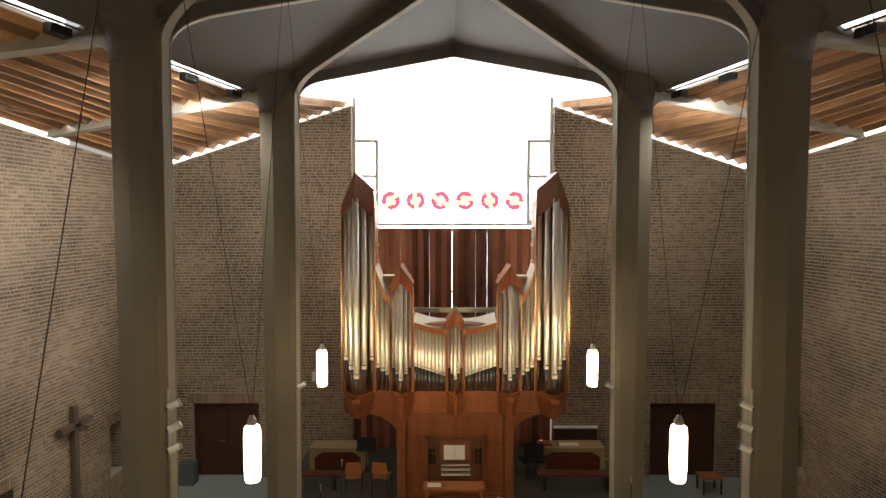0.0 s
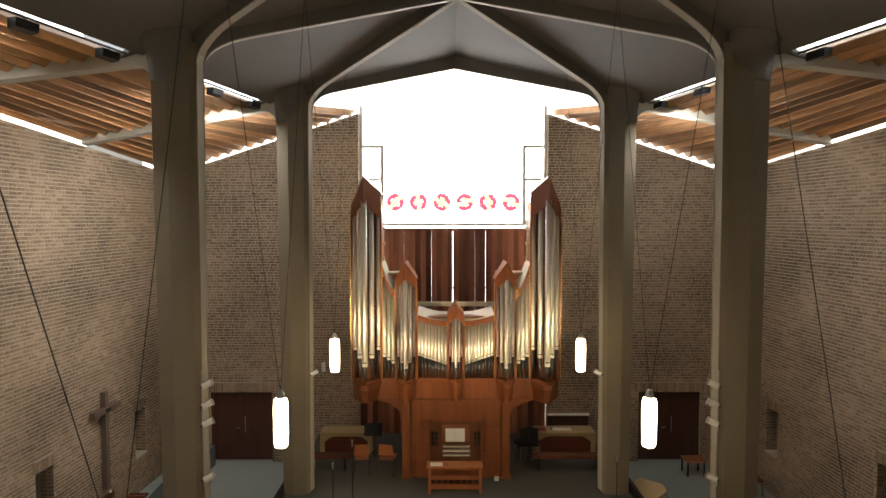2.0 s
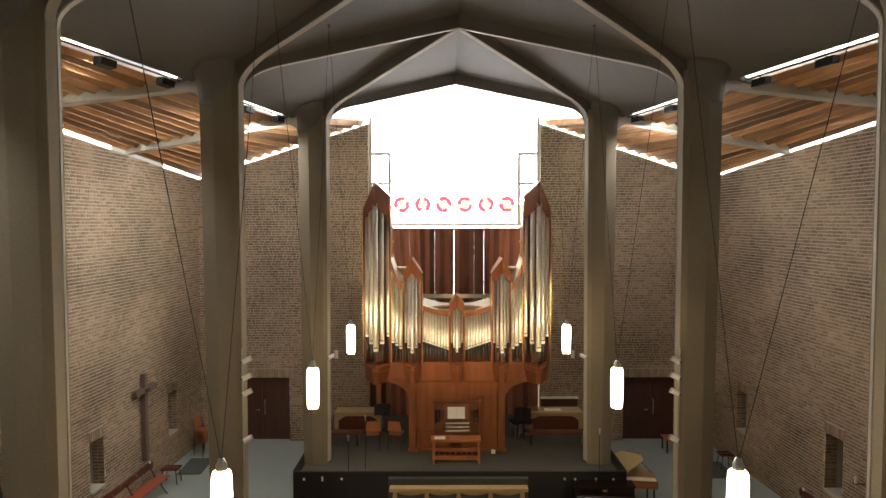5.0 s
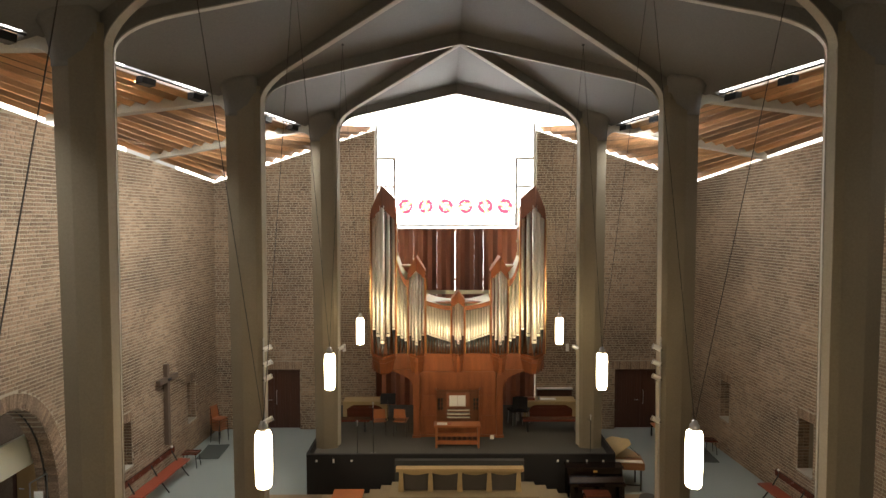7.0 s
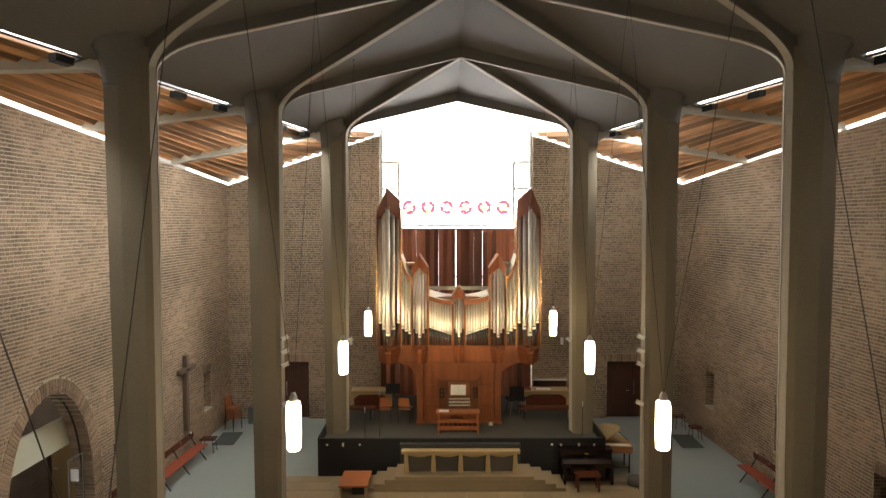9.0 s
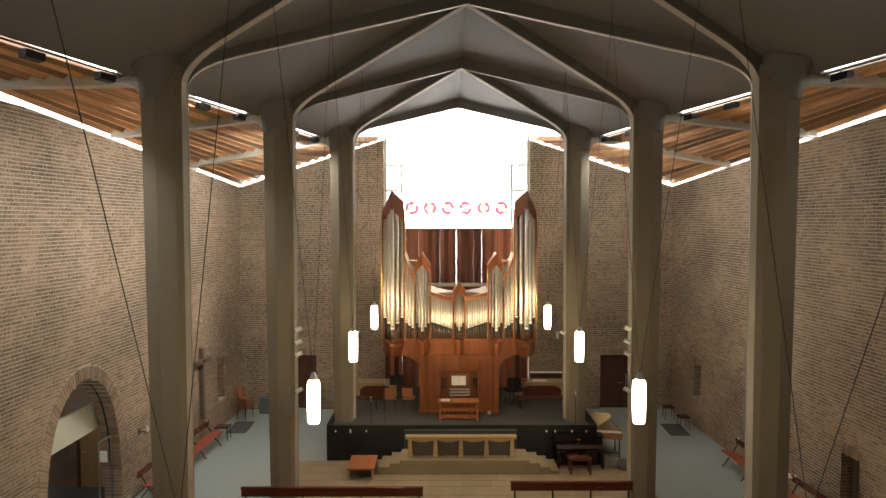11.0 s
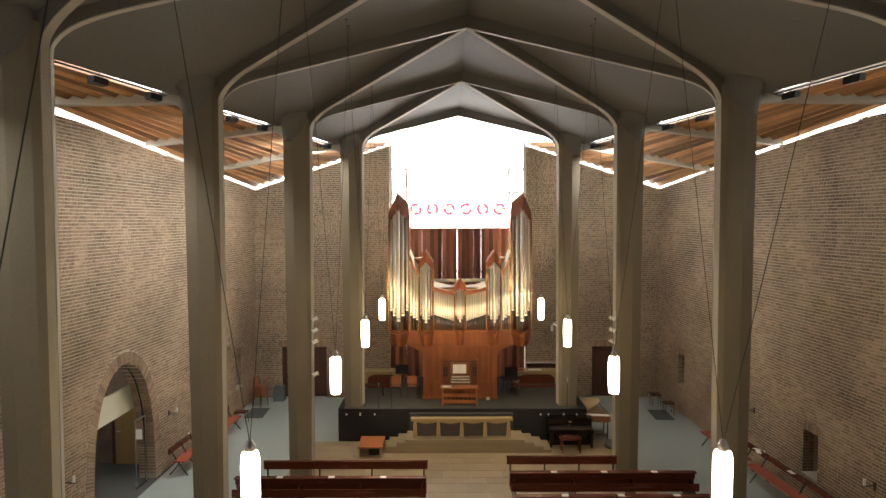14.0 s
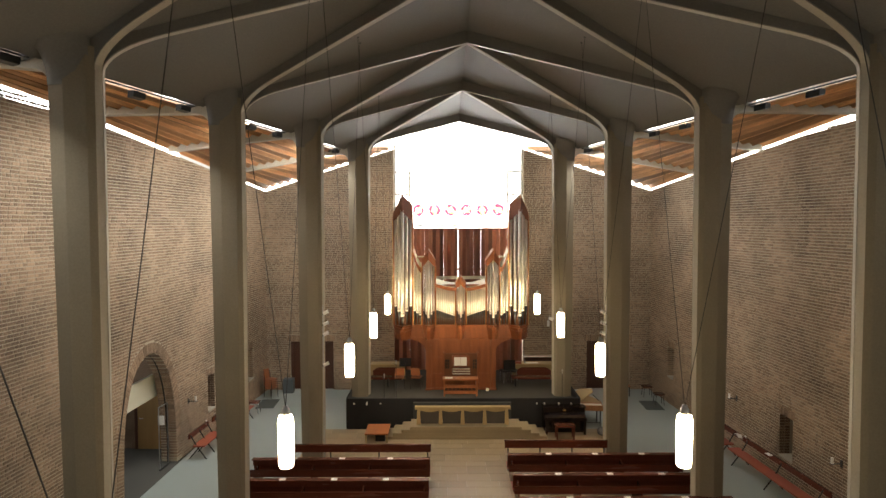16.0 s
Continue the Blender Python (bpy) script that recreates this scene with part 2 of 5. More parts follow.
def wall_top(y):
    return min(10.3, 8.96 + 0.093 * (BACK - y))


def gable_top(x):
    return 8.93 + (8.62 - abs(x)) * 0.325

# ---------------------------------------------------------------- floor and walls
ground = solo("ground", box(-400, 400, -400, 400, -0.6, -0.25), mat("outside_ground", (0.25, 0.25, 0.23), 0.9, scale=0.3, vary=0.2, fine=3), "pale grey ground outside the church", "ground", kind="structure")
floor = solo("floor", box(-11.5, 11.5, REAR - 0.4, 20.0, -0.24, 0.0), FLOOR_M, "blue-grey smooth linoleum church floor", "floor", kind="structure")

DOORS = [(-7.56, -5.62), (5.80, 7.74)]
DOOR_H = 2.2


def wall_piece(bm, x0, x1, z0, top):
    z = [top(x0), top(x1)] if callable(top) else [top, top]
    return slab([(x0, BACK, z0), (x1, BACK, z0), (x1, BACK, z[1]), (x0, BACK, z[0])], (0, 0.42, 0), bm)


wall_north = thing("wall_north", "brown brick gable wall behind the organ", "wall", kind="structure")
bm = bmesh.new()
for s, (d0, d1) in zip((-1, 1), DOORS):
    a, b = (-9.1, -2.87) if s < 0 else (2.93, 9.1)
    wall_piece(bm, a, d0, 0, gable_top)
    wall_piece(bm, d1, b, 0, gable_top)
    wall_piece(bm, d0, d1, DOOR_H, gable_top)
part("masonry", bm, MORTAR, wall_north)

# niches: (y0, y1, z0, z1) in each side wall; the arch stands in the west wall
NICHES_W = [(11.15, 11.7, 0.9, 2.15), (14.8, 15.35, 1.0, 2.3)]
SIDE_WINDOW = (-7.0, -3.9, 4.0, 9.0)
NICHES_E = [(7.0, 7.6, 0.75, 1.95), (10.6, 11.2, 1.0, 2.4), (14.55, 15.1, 1.1, 2.35)]
ARCH = (6.16, 8.96, 3.78)      # near jamb, far jamb, crown


def arch_half(z):
    """Half the clear width of the arch at a height."""
    f = min(1.0, max(0.0, z / ARCH[2]))
    return 0.5 * (ARCH[1] - ARCH[0]) * math.sqrt(max(0.0, 1 - f ** 3.0))


def side_slab(bm, s, y0, y1, z0, z1, thick=0.5):
    """A piece of side wall between two places along the nave."""
    p = [(s * wall_x(y0), y0), (s * wall_x(y1), y1), (s * (wall_x(y1) + thick), y1), (s * (wall_x(y0) + thick), y0)]
    zt = [z1(y0), z1(y1), z1(y1), z1(y0)] if callable(z1) else [z1] * 4
    zb = [z0] * 4
    lo = [bm.verts.new((x, y, z)) for (x, y), z in zip(p, zb)]
    hi = [bm.verts.new((x, y, z)) for (x, y), z in zip(p, zt)]
    bm.faces.new(lo)
    bm.faces.new(hi[::-1])
    for i in range(4):
        bm.faces.new((lo[i], hi[i], hi[(i + 1) % 4], lo[(i + 1) % 4]))


def side_wall(s, niches, arch=None):
    bm = bmesh.new()
    cuts = sorted(niches + ([(arch[0], arch[1], None, None)] if arch else []), key=lambda c: c[0])
    y = REAR
    for y0, y1, z0, z1 in cuts:
        side_slab(bm, s, y, y0, 0, wall_top)
        if z0 is None:
            n = 28
            side_slab(bm, s, y0, y1, arch[2], wall_top)
            mid = 0.5 * (y0 + y1)
            for i in range(n):
                za, zb = arch[2] * i / n, arch[2] * (i + 1) / n
                h = arch_half(0.5 * (za + zb))
                if mid - h > y0 + 1e-3:
                    side_slab(bm, s, y0, mid - h, za, zb)
                    side_slab(bm, s, mid + h, y1, za, zb)
        else:
            side_slab(bm, s, y0, y1, 0, z0)
            side_slab(bm, s, y0, y1, z1, wall_top)
            if y1 < -2:
                y = y1
                continue
            p = [(s * (wall_x(y0) + 0.46), y0, z0), (s * (wall_x(y1) + 0.46), y1, z0)]
            slab([p[0], p[1], (p[1][0], y1, z1), (p[0][0], y0, z1)], (s * 0.2, 0, 0), bm)
        y = y1
    side_slab(bm, s, y, BACK + 0.42, 0, wall_top)
    return bm


wall_west = thing("wall_west", "tall brown brick side wall with an arched doorway and small niches", "wall", kind="structure")
part("masonry", side_wall(-1, NICHES_W + [SIDE_WINDOW], ARCH), MORTAR, wall_west)
wall_east = thing("wall_east", "tall brown brick side wall with small niches", "wall", kind="structure")
part("masonry", side_wall(1, NICHES_E + [SIDE_WINDOW]), MORTAR, wall_east)
solo("wall_south", box(-11.2, 11.2, REAR - 0.4, REAR, 0, 15.5), BRICK, "plain brown closing wall", "wall", kind="structure")

# ---------------------------------------------------------------- concrete frame
SECTION = [(0.0, -0.16), (0.10, -0.24), (0.45, -0.30), (0.74, -0.22), (0.74, 0.22), (0.45, 0.30), (0.10, 0.24), (0.0, 0.16)]


def column(k, s):
    y, w = COLS[k], half(k, s)
    base = 0.9 if k == 0 else 0.0
    col = thing("column", "tall faceted cream painted concrete column", "column", (CX + s * w, y, base), "concrete columns")
    bm = bmesh.new()
    zs = [(0.0, 0.86), (4.0, 0.93), (SPRING - base - 0.3, 1.0), (EAVE - base + 0.05, 1.03)]
    rings = []
    for z, f in zs:
        rings.append([bm.verts.new((s * (0.39 + (u - 0.39) * f), v * f, z)) for u, v in SECTION])
    m = len(SECTION)
    for a, b in zip(rings, rings[1:]):
        for j in range(m):
            bm.faces.new((a[j], a[(j + 1) % m], b[(j + 1) % m], b[j]))
    bm.faces.new(rings[0])
    bm.faces.new(rings[-1])
    part("shaft", bm, CONCRETE, col)
    # the head flares outwards and along the nave until it runs into the roof shell
    head = bmesh.new()
    rings = []
    n = 9
    for i in range(n):
        t = i / (n - 1)
        g = 1 - math.sqrt(max(0.0, 1 - (t * 0.997) ** 2))
        z = EAVE - base - 0.60 + 0.465 * t
        u1, v0, v1 = 0.745, 0.17 + 0.30 * g, 0.30 + 0.48 * g
        ring = [(0.06, -v0), (0.24, -0.6 * v1 - 0.4 * v0), (0.46, -v1), (0.5 * (0.46 + u1), -v1), (u1, -0.78 * v1)]
        ring += [(u, -v) for u, v in ring[::-1]]
        rings.append([head.verts.new((s * u, v, z + (0.48 * (0.88 - u) + 0.10 * abs(v)) * t)) for u, v in ring])
    for a, b in zip(rings, rings[1:]):
        for j in range(10):
            head.faces.new((a[j], a[(j + 1) % 10], b[(j + 1) % 10], b[j]))
    head.faces.new(rings[0])
    head.faces.new(rings[-1])
    # rounded gussets between beam and shell edge close the ends of the roof slit
    for side in (-1, 1):
        arc = [(1.50 - 0.72 * math.sin(math.pi / 2 * i / 8), side * (0.86 - 0.74 * math.cos(math.pi / 2 * i / 8))) for i in range(9)]
        plan = [(0.5, side * 0.05), (1.50, side * 0.05)] + arc + [(0.5, side * 0.86)]
        slab([(s * u, v, EAVE - base - 0.145 + 0.48 * (0.88 - u) * (1 if u < 0.88 else 0.4) + 0.10 * abs(v)) for u, v in plan], (0, 0, 0.10), head)
    # roof plaster, darker than the shaft, also imitates the shade at the column top
    flared = part("flared_head", head, PLASTER, col, "smooth head curving into the roof")
    for p in flared.data.polygons:
        p.use_smooth = len(p.vertices) == 4 and abs(p.normal.z) < 0.999
    return col


for k in range(6):
    for s in (-1, 1):
        column(k, s)


def rib_line(k, s, a):
    """Underside of a rib: up the column's inner face, round the haunch, on to the apex a."""
    w, y0 = half(k, s), COLS[k]
    ay, az = APEX_Y[a], APEX_Z[a]
    end = Vector((CX, ay, az))
    foot = Vector((CX + s * (w + 0.0), y0 + (0.08 if ay > y0 else -0.08), SPRING))
    corner = foot + Vector((0, 0, 0.42))
    knee = corner.lerp(end, 0.16)
    pts = [Vector((foot.x + s * 0.05, foot.y, 0.95 if k == 0 else 0.03)), foot + Vector((0, 0, -0.5)), foot]
    for i in range(1, 8):
        t = i / 8
        pts.append(foot * (1 - t) ** 2 + corner * 2 * t * (1 - t) + knee * t * t)
    pts += [knee.lerp(end, i / 6) for i in range(0, 7)]
    return pts


def rib(k, s, a):
    """A thin concrete rib, its underside a flat strip and its web rising to the roof."""
    pts = rib_line(k, s, a)
    bm = bmesh.new()
    rings = []
    n = len(pts)
    side = Vector((0, 1, 0)) if APEX_Y[a] > COLS[k] else Vector((0, -1, 0))
    for i, p in enumerate(pts):
        run = (pts[-1] - pts[5])
        across = Vector((-run.y, run.x, 0)).normalized() * 0.07
        # the strip lies level; the web goes up and out behind it
        d = (pts[min(i + 1, n - 1)] - pts[max(i - 1, 0)]).normalized()
        up = across.normalized().cross(d)
        if up.z < 0 or (i < 3 and up.x * s < 0):
            up = -up
        if abs(d.z) > 0.9:
            up = Vector((s, 0, 0))
        depth = 0.34
        rings.append([bm.verts.new(q) for q in (p - across, p + across, p + across + up * depth, p - across + up * depth)])
    for a_, b_ in zip(rings, rings[1:]):
        for j in range(4):
            bm.faces.new((a_[j], a_[(j + 1) % 4], b_[(j + 1) % 4], b_[j]))
    bm.faces.new(rings[0])
    bm.faces.new(rings[-1])
    web = solo("roof_rib", bm, PLASTER, "slender grey concrete roof rib with a pale edge", "rib", "roof ribs", "structure")
    edge = bmesh.new()
    rows_ = []
    for i, p in enumerate(pts):
        run = (pts[-1] - pts[5])
        across = Vector((-run.y, run.x, 0)).normalized()
        d = (pts[min(i + 1, n - 1)] - pts[max(i - 1, 0)]).normalized()
        up = across.cross(d)
        if up.z < 0:
            up = -up
        if abs(d.z) > 0.9:
            up = Vector((s, 0, 0))
        rows_.append([edge.verts.new(q) for q in (p - across * 0.073 - up * 0.022, p + across * 0.073 - up * 0.022, p + across * 0.073 - up * 0.002, p - across * 0.073 - up * 0.002)])
    for a_, b_ in zip(rows_, rows_[1:]):
        for j in range(4):
            edge.faces.new((a_[j], a_[(j + 1) % 4], b_[(j + 1) % 4], b_[j]))
    edge.faces.new(rows_[0])
    edge.faces.new(rows_[-1])
    part("edge_strip", edge, CONCRETE_LIGHT, web, "pale rounded edge")
    return web


for k in range(6):
    for s in (-1, 1):
        rib(k, s, k)
        if k < 5:
            rib(k, s, k + 1)


for a in range(6):
    wedge = slab([(CX - 0.30, APEX_Y[a] - 0.06, APEX_Z[a] - 0.02), (CX, APEX_Y[a] - 0.06, APEX_Z[a] + 0.01), (CX + 0.30, APEX_Y[a] - 0.06, APEX_Z[a] - 0.02), (CX + 0.30, APEX_Y[a] - 0.06, APEX_Z[a] + 0.36), (CX - 0.30, APEX_Y[a] - 0.06, APEX_Z[a] + 0.36)], (0, 0.12, 0))
    solo("ridge_knot", wedge, PLASTER, "grey concrete knot where the ribs meet", "rib", "roof knots", "structure")


SHELL = []


def plate(bm, a, b, c, thick=0.14):
    SHELL.append((Vector(a), Vector(b), Vector(c)))
    slab([a, b, c], (0, 0, thick), bm)


def shell_z(x, y):
    """Underside of the roof shell over a place."""
    for a, b, c in SHELL:
        d = (b.x - a.x) * (c.y - a.y) - (c.x - a.x) * (b.y - a.y)
        if abs(d) > 1e-6:
            f = ((x - a.x) * (c.y - a.y) - (c.x - a.x) * (y - a.y)) / d
            g = ((b.x - a.x) * (y - a.y) - (x - a.x) * (b.y - a.y)) / d
            if f >= 0 and g >= 0 and f + g <= 1:
                return a.z + f * (b.z - a.z) + g * (c.z - a.z)
    return 11.6


def eave(k, s):
    return Vector((CX + s * (half(k, s) + 0.88), COLS[k], EAVE - 0.15))


def top(a):
    return Vector((CX, APEX_Y[a], APEX_Z[a] + 0.30))


bm = bmesh.new()
for s in (-1, 1):
    for k in range(6):
        if k < 5:
            plate(bm, eave(k, s), top(k), top(k + 1))
            plate(bm, eave(k, s), eave(k + 1, s), top(k + 1))
    front = Vector((CX + s * 3.6, BACK + 1.2, EAVE + 1.5))
    plate(bm, eave(0, s), top(0), front)
    plate(bm, top(0), front, Vector((CX, BACK + 1.2, APEX_Z[0] + 1.3)))
    last = Vector((CX + s * (half(5, s) + 0.95), REAR - 0.4, EAVE + 0.4))
    plate(bm, eave(5, s), top(5), last)
    plate(bm, top(5), last, Vector((CX, REAR - 0.4, APEX_Z[5] + 0.5)))
solo("ceiling", bm, PLASTER, "grey folded plaster shell roof over the nave", "ceiling", kind="structure")

# ---------------------------------------------------------------- side roofs


def nave_x(y):
    """Where the side roof ends towards the nave."""
    return 4.57 + (0.24 * (13.1 - y) if y < 13.1 else -0.40 * (y - 13.1))


def aisle_z(ax, y):
    """Underside of the side roof at a distance from the axis: ruled between the wall head and the nave slit."""
    zn = 10.30 + (0.135 * (y - 13.1) if y > 13.1 else 0.0)
    zw = wall_top(y) + 0.13
    return zw + (zn - zw) * (wall_x(y) - ax) / (wall_x(y) - nave_x(y))


PITCH, FOLD = 0.26, 0.125
ends = [BACK + 0.35] + COLS


def fold_count(k):
    """Boards across the side roof in the bay that ends at column row k on the viewer's side."""
    return int((wall_x(COLS[k]) - nave_x(COLS[k])) / (PITCH / 2)) + 1


def fold_line(n, y):
    """Arrises of the folded boards across the side roof: distance from the axis and height."""
    w = wall_x(y) + 0.08
    step = (w - nave_x(y) - 0.14) / n
    return [(w - step * j, aisle_z(w - step * j, y) + (FOLD if j % 2 else 0.0)) for j in range(n + 1)]


def aisle_beam(k, s):
    """Concrete beam from a column out to the side wall: a rounded haunch at the column, a top cast to fit the folded boards."""
    y, w = COLS[k], half(k, s)
    x0, x1 = w + 0.70, wall_x(y) + 0.05
    if x1 - x0 < 0.5:
        return
    near = min(k + 1, 5)
    line = [(x, z - 0.006) for x, z in fold_line(fold_count(near), y) if x0 + 0.3 < x < x1]
    zt0, zt1 = aisle_z(x0, y), aisle_z(x1, y)
    fall = (zt0 - zt1) / (x1 - x0)

    def soffit(x):
        return zt1 + fall * (x1 - x) - 0.10 - 0.06 * (x1 - x) / (x1 - x0)

    low = [(x1, soffit(x1))]
    n, r = 10, 0.34
    xa = x0 + 0.04 + r
    low.append((xa, soffit(xa)))
    for i in range(1, n + 1):
        f = math.pi / 2 * i / n
        low.append((xa - r * math.sin(f), soffit(xa) - r * (1 - math.cos(f))))
    low.append((x0 - 0.2, soffit(xa) - r))
    out = [(x0 - 0.2, zt0 + 0.06), (x0 + 0.3, zt0 + 0.06)] + line[::-1] + [(x1, zt1 + 0.05)] + low
    bm = slab([(CX + s * x, y - 0.12, z) for x, z in out], (0, 0.24, 0))
    beam = solo("aisle_beam", bm, BEAM_PAINT, "pale sloping concrete beam cast to fit the folded boards", "beam", "aisle beams", "structure")
    lip = [(x, z) for x, z in low[:-1]]
    strip = slab([(CX + s * x, y - 0.15, z) for x, z in lip] + [(CX + s * x, y - 0.15, z + 0.045) for x, z in lip[::-1]], (0, 0.029, 0))
    part("edge_strip", strip, BEAM_PAINT, beam, "slightly raised lower edge")


for k in range(6):
    for s in (-1, 1):
        aisle_beam(k, s)


def aisle_bay(s, y0, y1, n):
    """Folded timber boards between two beams, one bay of the side roof."""
    bay = thing("aisle_roof", "reddish-brown folded timber board roof over the side aisle", "roof", group="side roof bays", kind="structure")
    a, b = fold_line(n, y0), fold_line(n, y1)
    for i in range(n):
        # every other board laps past the lower arris and shows its sawn edge
        lap = 0.08 if i % 2 else 0.0
        q = []
        for line, y in ((a, y0), (b, y1)):
            (xa, za), (xb, zb) = line[i], line[i + 1]
            if lap:
                xb, zb = xb + (xb - xa) * lap, zb + (zb - za) * lap
            row = [(CX + s * xa, y, za), (CX + s * xb, y, zb)]
            q += row if y == y0 else row[::-1]
        part("board", slab(q, (0, 0, 0.02)), ROOF_WOOD, bay)


for k in range(6):
    if wall_x(ends[k + 1]) - nave_x(ends[k + 1]) < 0.6:
        break
    for s in (-1, 1):
        aisle_bay(s, ends[k + 1], ends[k], fold_count(k))

# roof outside, above the timber
bm = bmesh.new()
for s in (-1, 1):
    for k in range(6):
        ya, yb = ends[k + 1], ends[k]
        if wall_x(ya) - nave_x(ya) < 0.2:
            continue
        q = [(wall_x(ya) + 0.1, ya), (nave_x(ya) + 0.6, ya), (nave_x(yb) + 0.6, yb), (wall_x(yb) + 0.1, yb)]
        slab([(CX + s * x, y, aisle_z(x, y) + 0.20) for x, y in q], (0, 0, 0.04), bm)
solo("roof_deck", bm, CARPET, "dark roof deck above the timber boards", "roof", kind="structure")

# ---------------------------------------------------------------- great window behind the organ
STAGE = 0.9
WX0, WX1 = -2.84, 2.90
solo("daylight_backdrop", box(-14, 14, 26, 26.1, -0.2, 24), DAY, "bright overcast daylight sky outside the tall window", "backdrop", kind="structure")
for side in (-1, 1):
    solo("daylight_backdrop", box(side * 16.0 - 0.05, side * 16.0 + 0.05, -3.0, 25.0, 9.0, 19.0), DAY, "bright overcast daylight sky outside the roof slits", "backdrop", kind="structure")
window = thing("window_1", "tall glazed gable window with a white frame, blown bright by daylight", "window", (0, 17.25, 7.45), kind="structure")
part("window_sill", box(WX0, WX1, -0.12, 0.14, -0.07, 0.0), WHITE, window, "white painted sill", bevel=0.01)
bm = bmesh.new()
for x in (WX0 + 0.03, WX0 + 0.68, WX1 - 0.68, WX1 - 0.03):
    box(x - 0.05, x + 0.05, -0.1, -0.03, 0.0, 3.6 if abs(x) > 2.5 else 2.4, bm)
for x0, x1 in ((WX0 + 0.06, WX0 + 0.65), (WX1 - 0.65, WX1 - 0.06)):
    for z in (0.05, 1.35, 2.36):
        box(x0, x1, -0.1, -0.03, z - 0.045, z + 0.045, bm)
part("window_frame", bm, WHITE, window, "slim white side casement frame")
for i in range(8):
    x0 = WX0 + 0.06 + i * (WX1 - WX0 - 0.12) / 8
    pane = part("pane", box(x0 + 0.004, x0 + (WX1 - WX0 - 0.12) / 8 - 0.004, 0.085, 0.09, 0.0, 4.6), PANE, window)
    pane.visible_shadow = False


def roundel(x, turn):
    """A round stained glass disc: red and cream wedges in a thin ring."""
    disc = thing("glass_roundel", "round stained glass disc of red and cream wedges on the window", "stained glass", (x, 17.16, 8.10), "stained glass discs", turn=0)
    n = 12
    for i in range(n):
        a0, a1 = turn + 2 * math.pi * i / n, turn + 2 * math.pi * (i + 1) / n
        red = (i * 5 + int(turn * 7)) % 6 < 5
        inner = 0.14 if i % 3 else 0.06
        for r0, r1, m in ((inner, 0.275, RED_GLASS if red else PALE_GLASS), (0.0, inner - 0.004, PALE_GLASS)):
            pts = [(r1 * math.cos(a0), 0, r1 * math.sin(a0)), (r1 * math.cos(a1), 0, r1 * math.sin(a1)), (r0 * math.cos(a1), 0, r0 * math.sin(a1)), (r0 * math.cos(a0), 0, r0 * math.sin(a0))]
            w = part("glass_piece", slab(pts if r0 else pts[:3], (0, 0.012, 0)), m, disc)
            w.visible_shadow = False
    ring = [(0.29 * math.cos(2 * math.pi * i / 24), 0.006, 0.29 * math.sin(2 * math.pi * i / 24)) for i in range(25)]
    part("ring", tube(ring, 0.012, 6), WHITE, disc)
    part("stem", box(-0.012, 0.012, 0.0, 0.02, -0.66, -0.27), WHITE, disc)


for i in range(6):
    roundel(CX + (i - 2.5) * 0.715, 0.9 * i)

# folding timber fins under the window, from the floor to the sill
fins = thing("fin_screen", "tall folded reddish-brown timber screen with slits of daylight", "screen", (0, 17.12, 0))
n = 34
fw = (WX1 - WX0) / n
for i in range(n):
    x = WX0 + i * fw
    gap = 0.026 if i == 16 else (0.010 if i == 22 else (0.003 if i in (3, 7, 12, 20, 27, 30) else -0.004))
    d = 0.11 if i % 2 else 0.0
    e = 0.0 if i % 2 else 0.11
    x0 = x - 0.05 if i == 0 else x
    q = [(x0, d, 0.02), (x + fw - gap, e, 0.02), (x + fw - gap, e + 0.03, 0.02), (x0, d + 0.03, 0.02)]
    part("fin", slab(q, (0, 0, 7.28)), FIN, fins)
for z in (0.5, 3.2, 5.4, 7.2):
    part("rail", box(WX0, WX1, 0.15, 0.19, z, z + 0.08), ORGAN_DARK, fins)

# ---------------------------------------------------------------- doors in the gable wall


def double_door(x0, x1, num):
    door = thing("door_%d" % num, "dark brown wooden double door with steel handles, closed", "door", (x0, BACK + 0.12, 0), kind="structure")
    w = x1 - x0
    bm = bmesh.new()
    box(0, 0.07, 0, 0.12, 0, DOOR_H, bm)
    box(w - 0.07, w, 0, 0.12, 0, DOOR_H, bm)
    box(0.07, w - 0.07, 0, 0.12, DOOR_H - 0.07, DOOR_H, bm)
    part("door_frame", bm, DOOR_WOOD, door)
    for i in range(2):
        a = 0.075 + i * (w - 0.14) / 2
        b = a + (w - 0.14) / 2 - 0.008
        leaf = part("door_leaf", box(a, b, 0.03, 0.08, 0.01, DOOR_H - 0.075), DOOR_WOOD, door, bevel=0.004)
        m = 9
        for j in range(m):
            c = a + 0.03 + j * (b - a - 0.06) / m
            part("board", box(c + 0.004, c + (b - a - 0.06) / m - 0.004, 0.022, 0.032, 0.04, DOOR_H - 0.1), DOOR_WOOD, leaf)
        hx = b - 0.09 if i == 0 else a + 0.09
        if i == 0:
            part("door_handle", tube([(hx, 0.022, 1.05), (hx, -0.03, 1.05), (hx - 0.12, -0.03, 1.05)], 0.011, 8), STEEL, leaf)
        else:
            part("door_handle", tube([(hx, 0.022, 0.9), (hx, -0.03, 0.92), (hx, -0.03, 1.38), (hx, 0.022, 1.4)], 0.013, 8), STEEL, leaf)
    part("door_sill", box(0.0, w, 0.0, 0.3, 0.0, 0.008), STEEL, door)
    part("door_back", box(0.0, w, 0.13, 0.16, 0.0, DOOR_H), DOOR_WOOD, door)


double_door(*DOORS[0], 1)
double_door(*DOORS[1], 2)

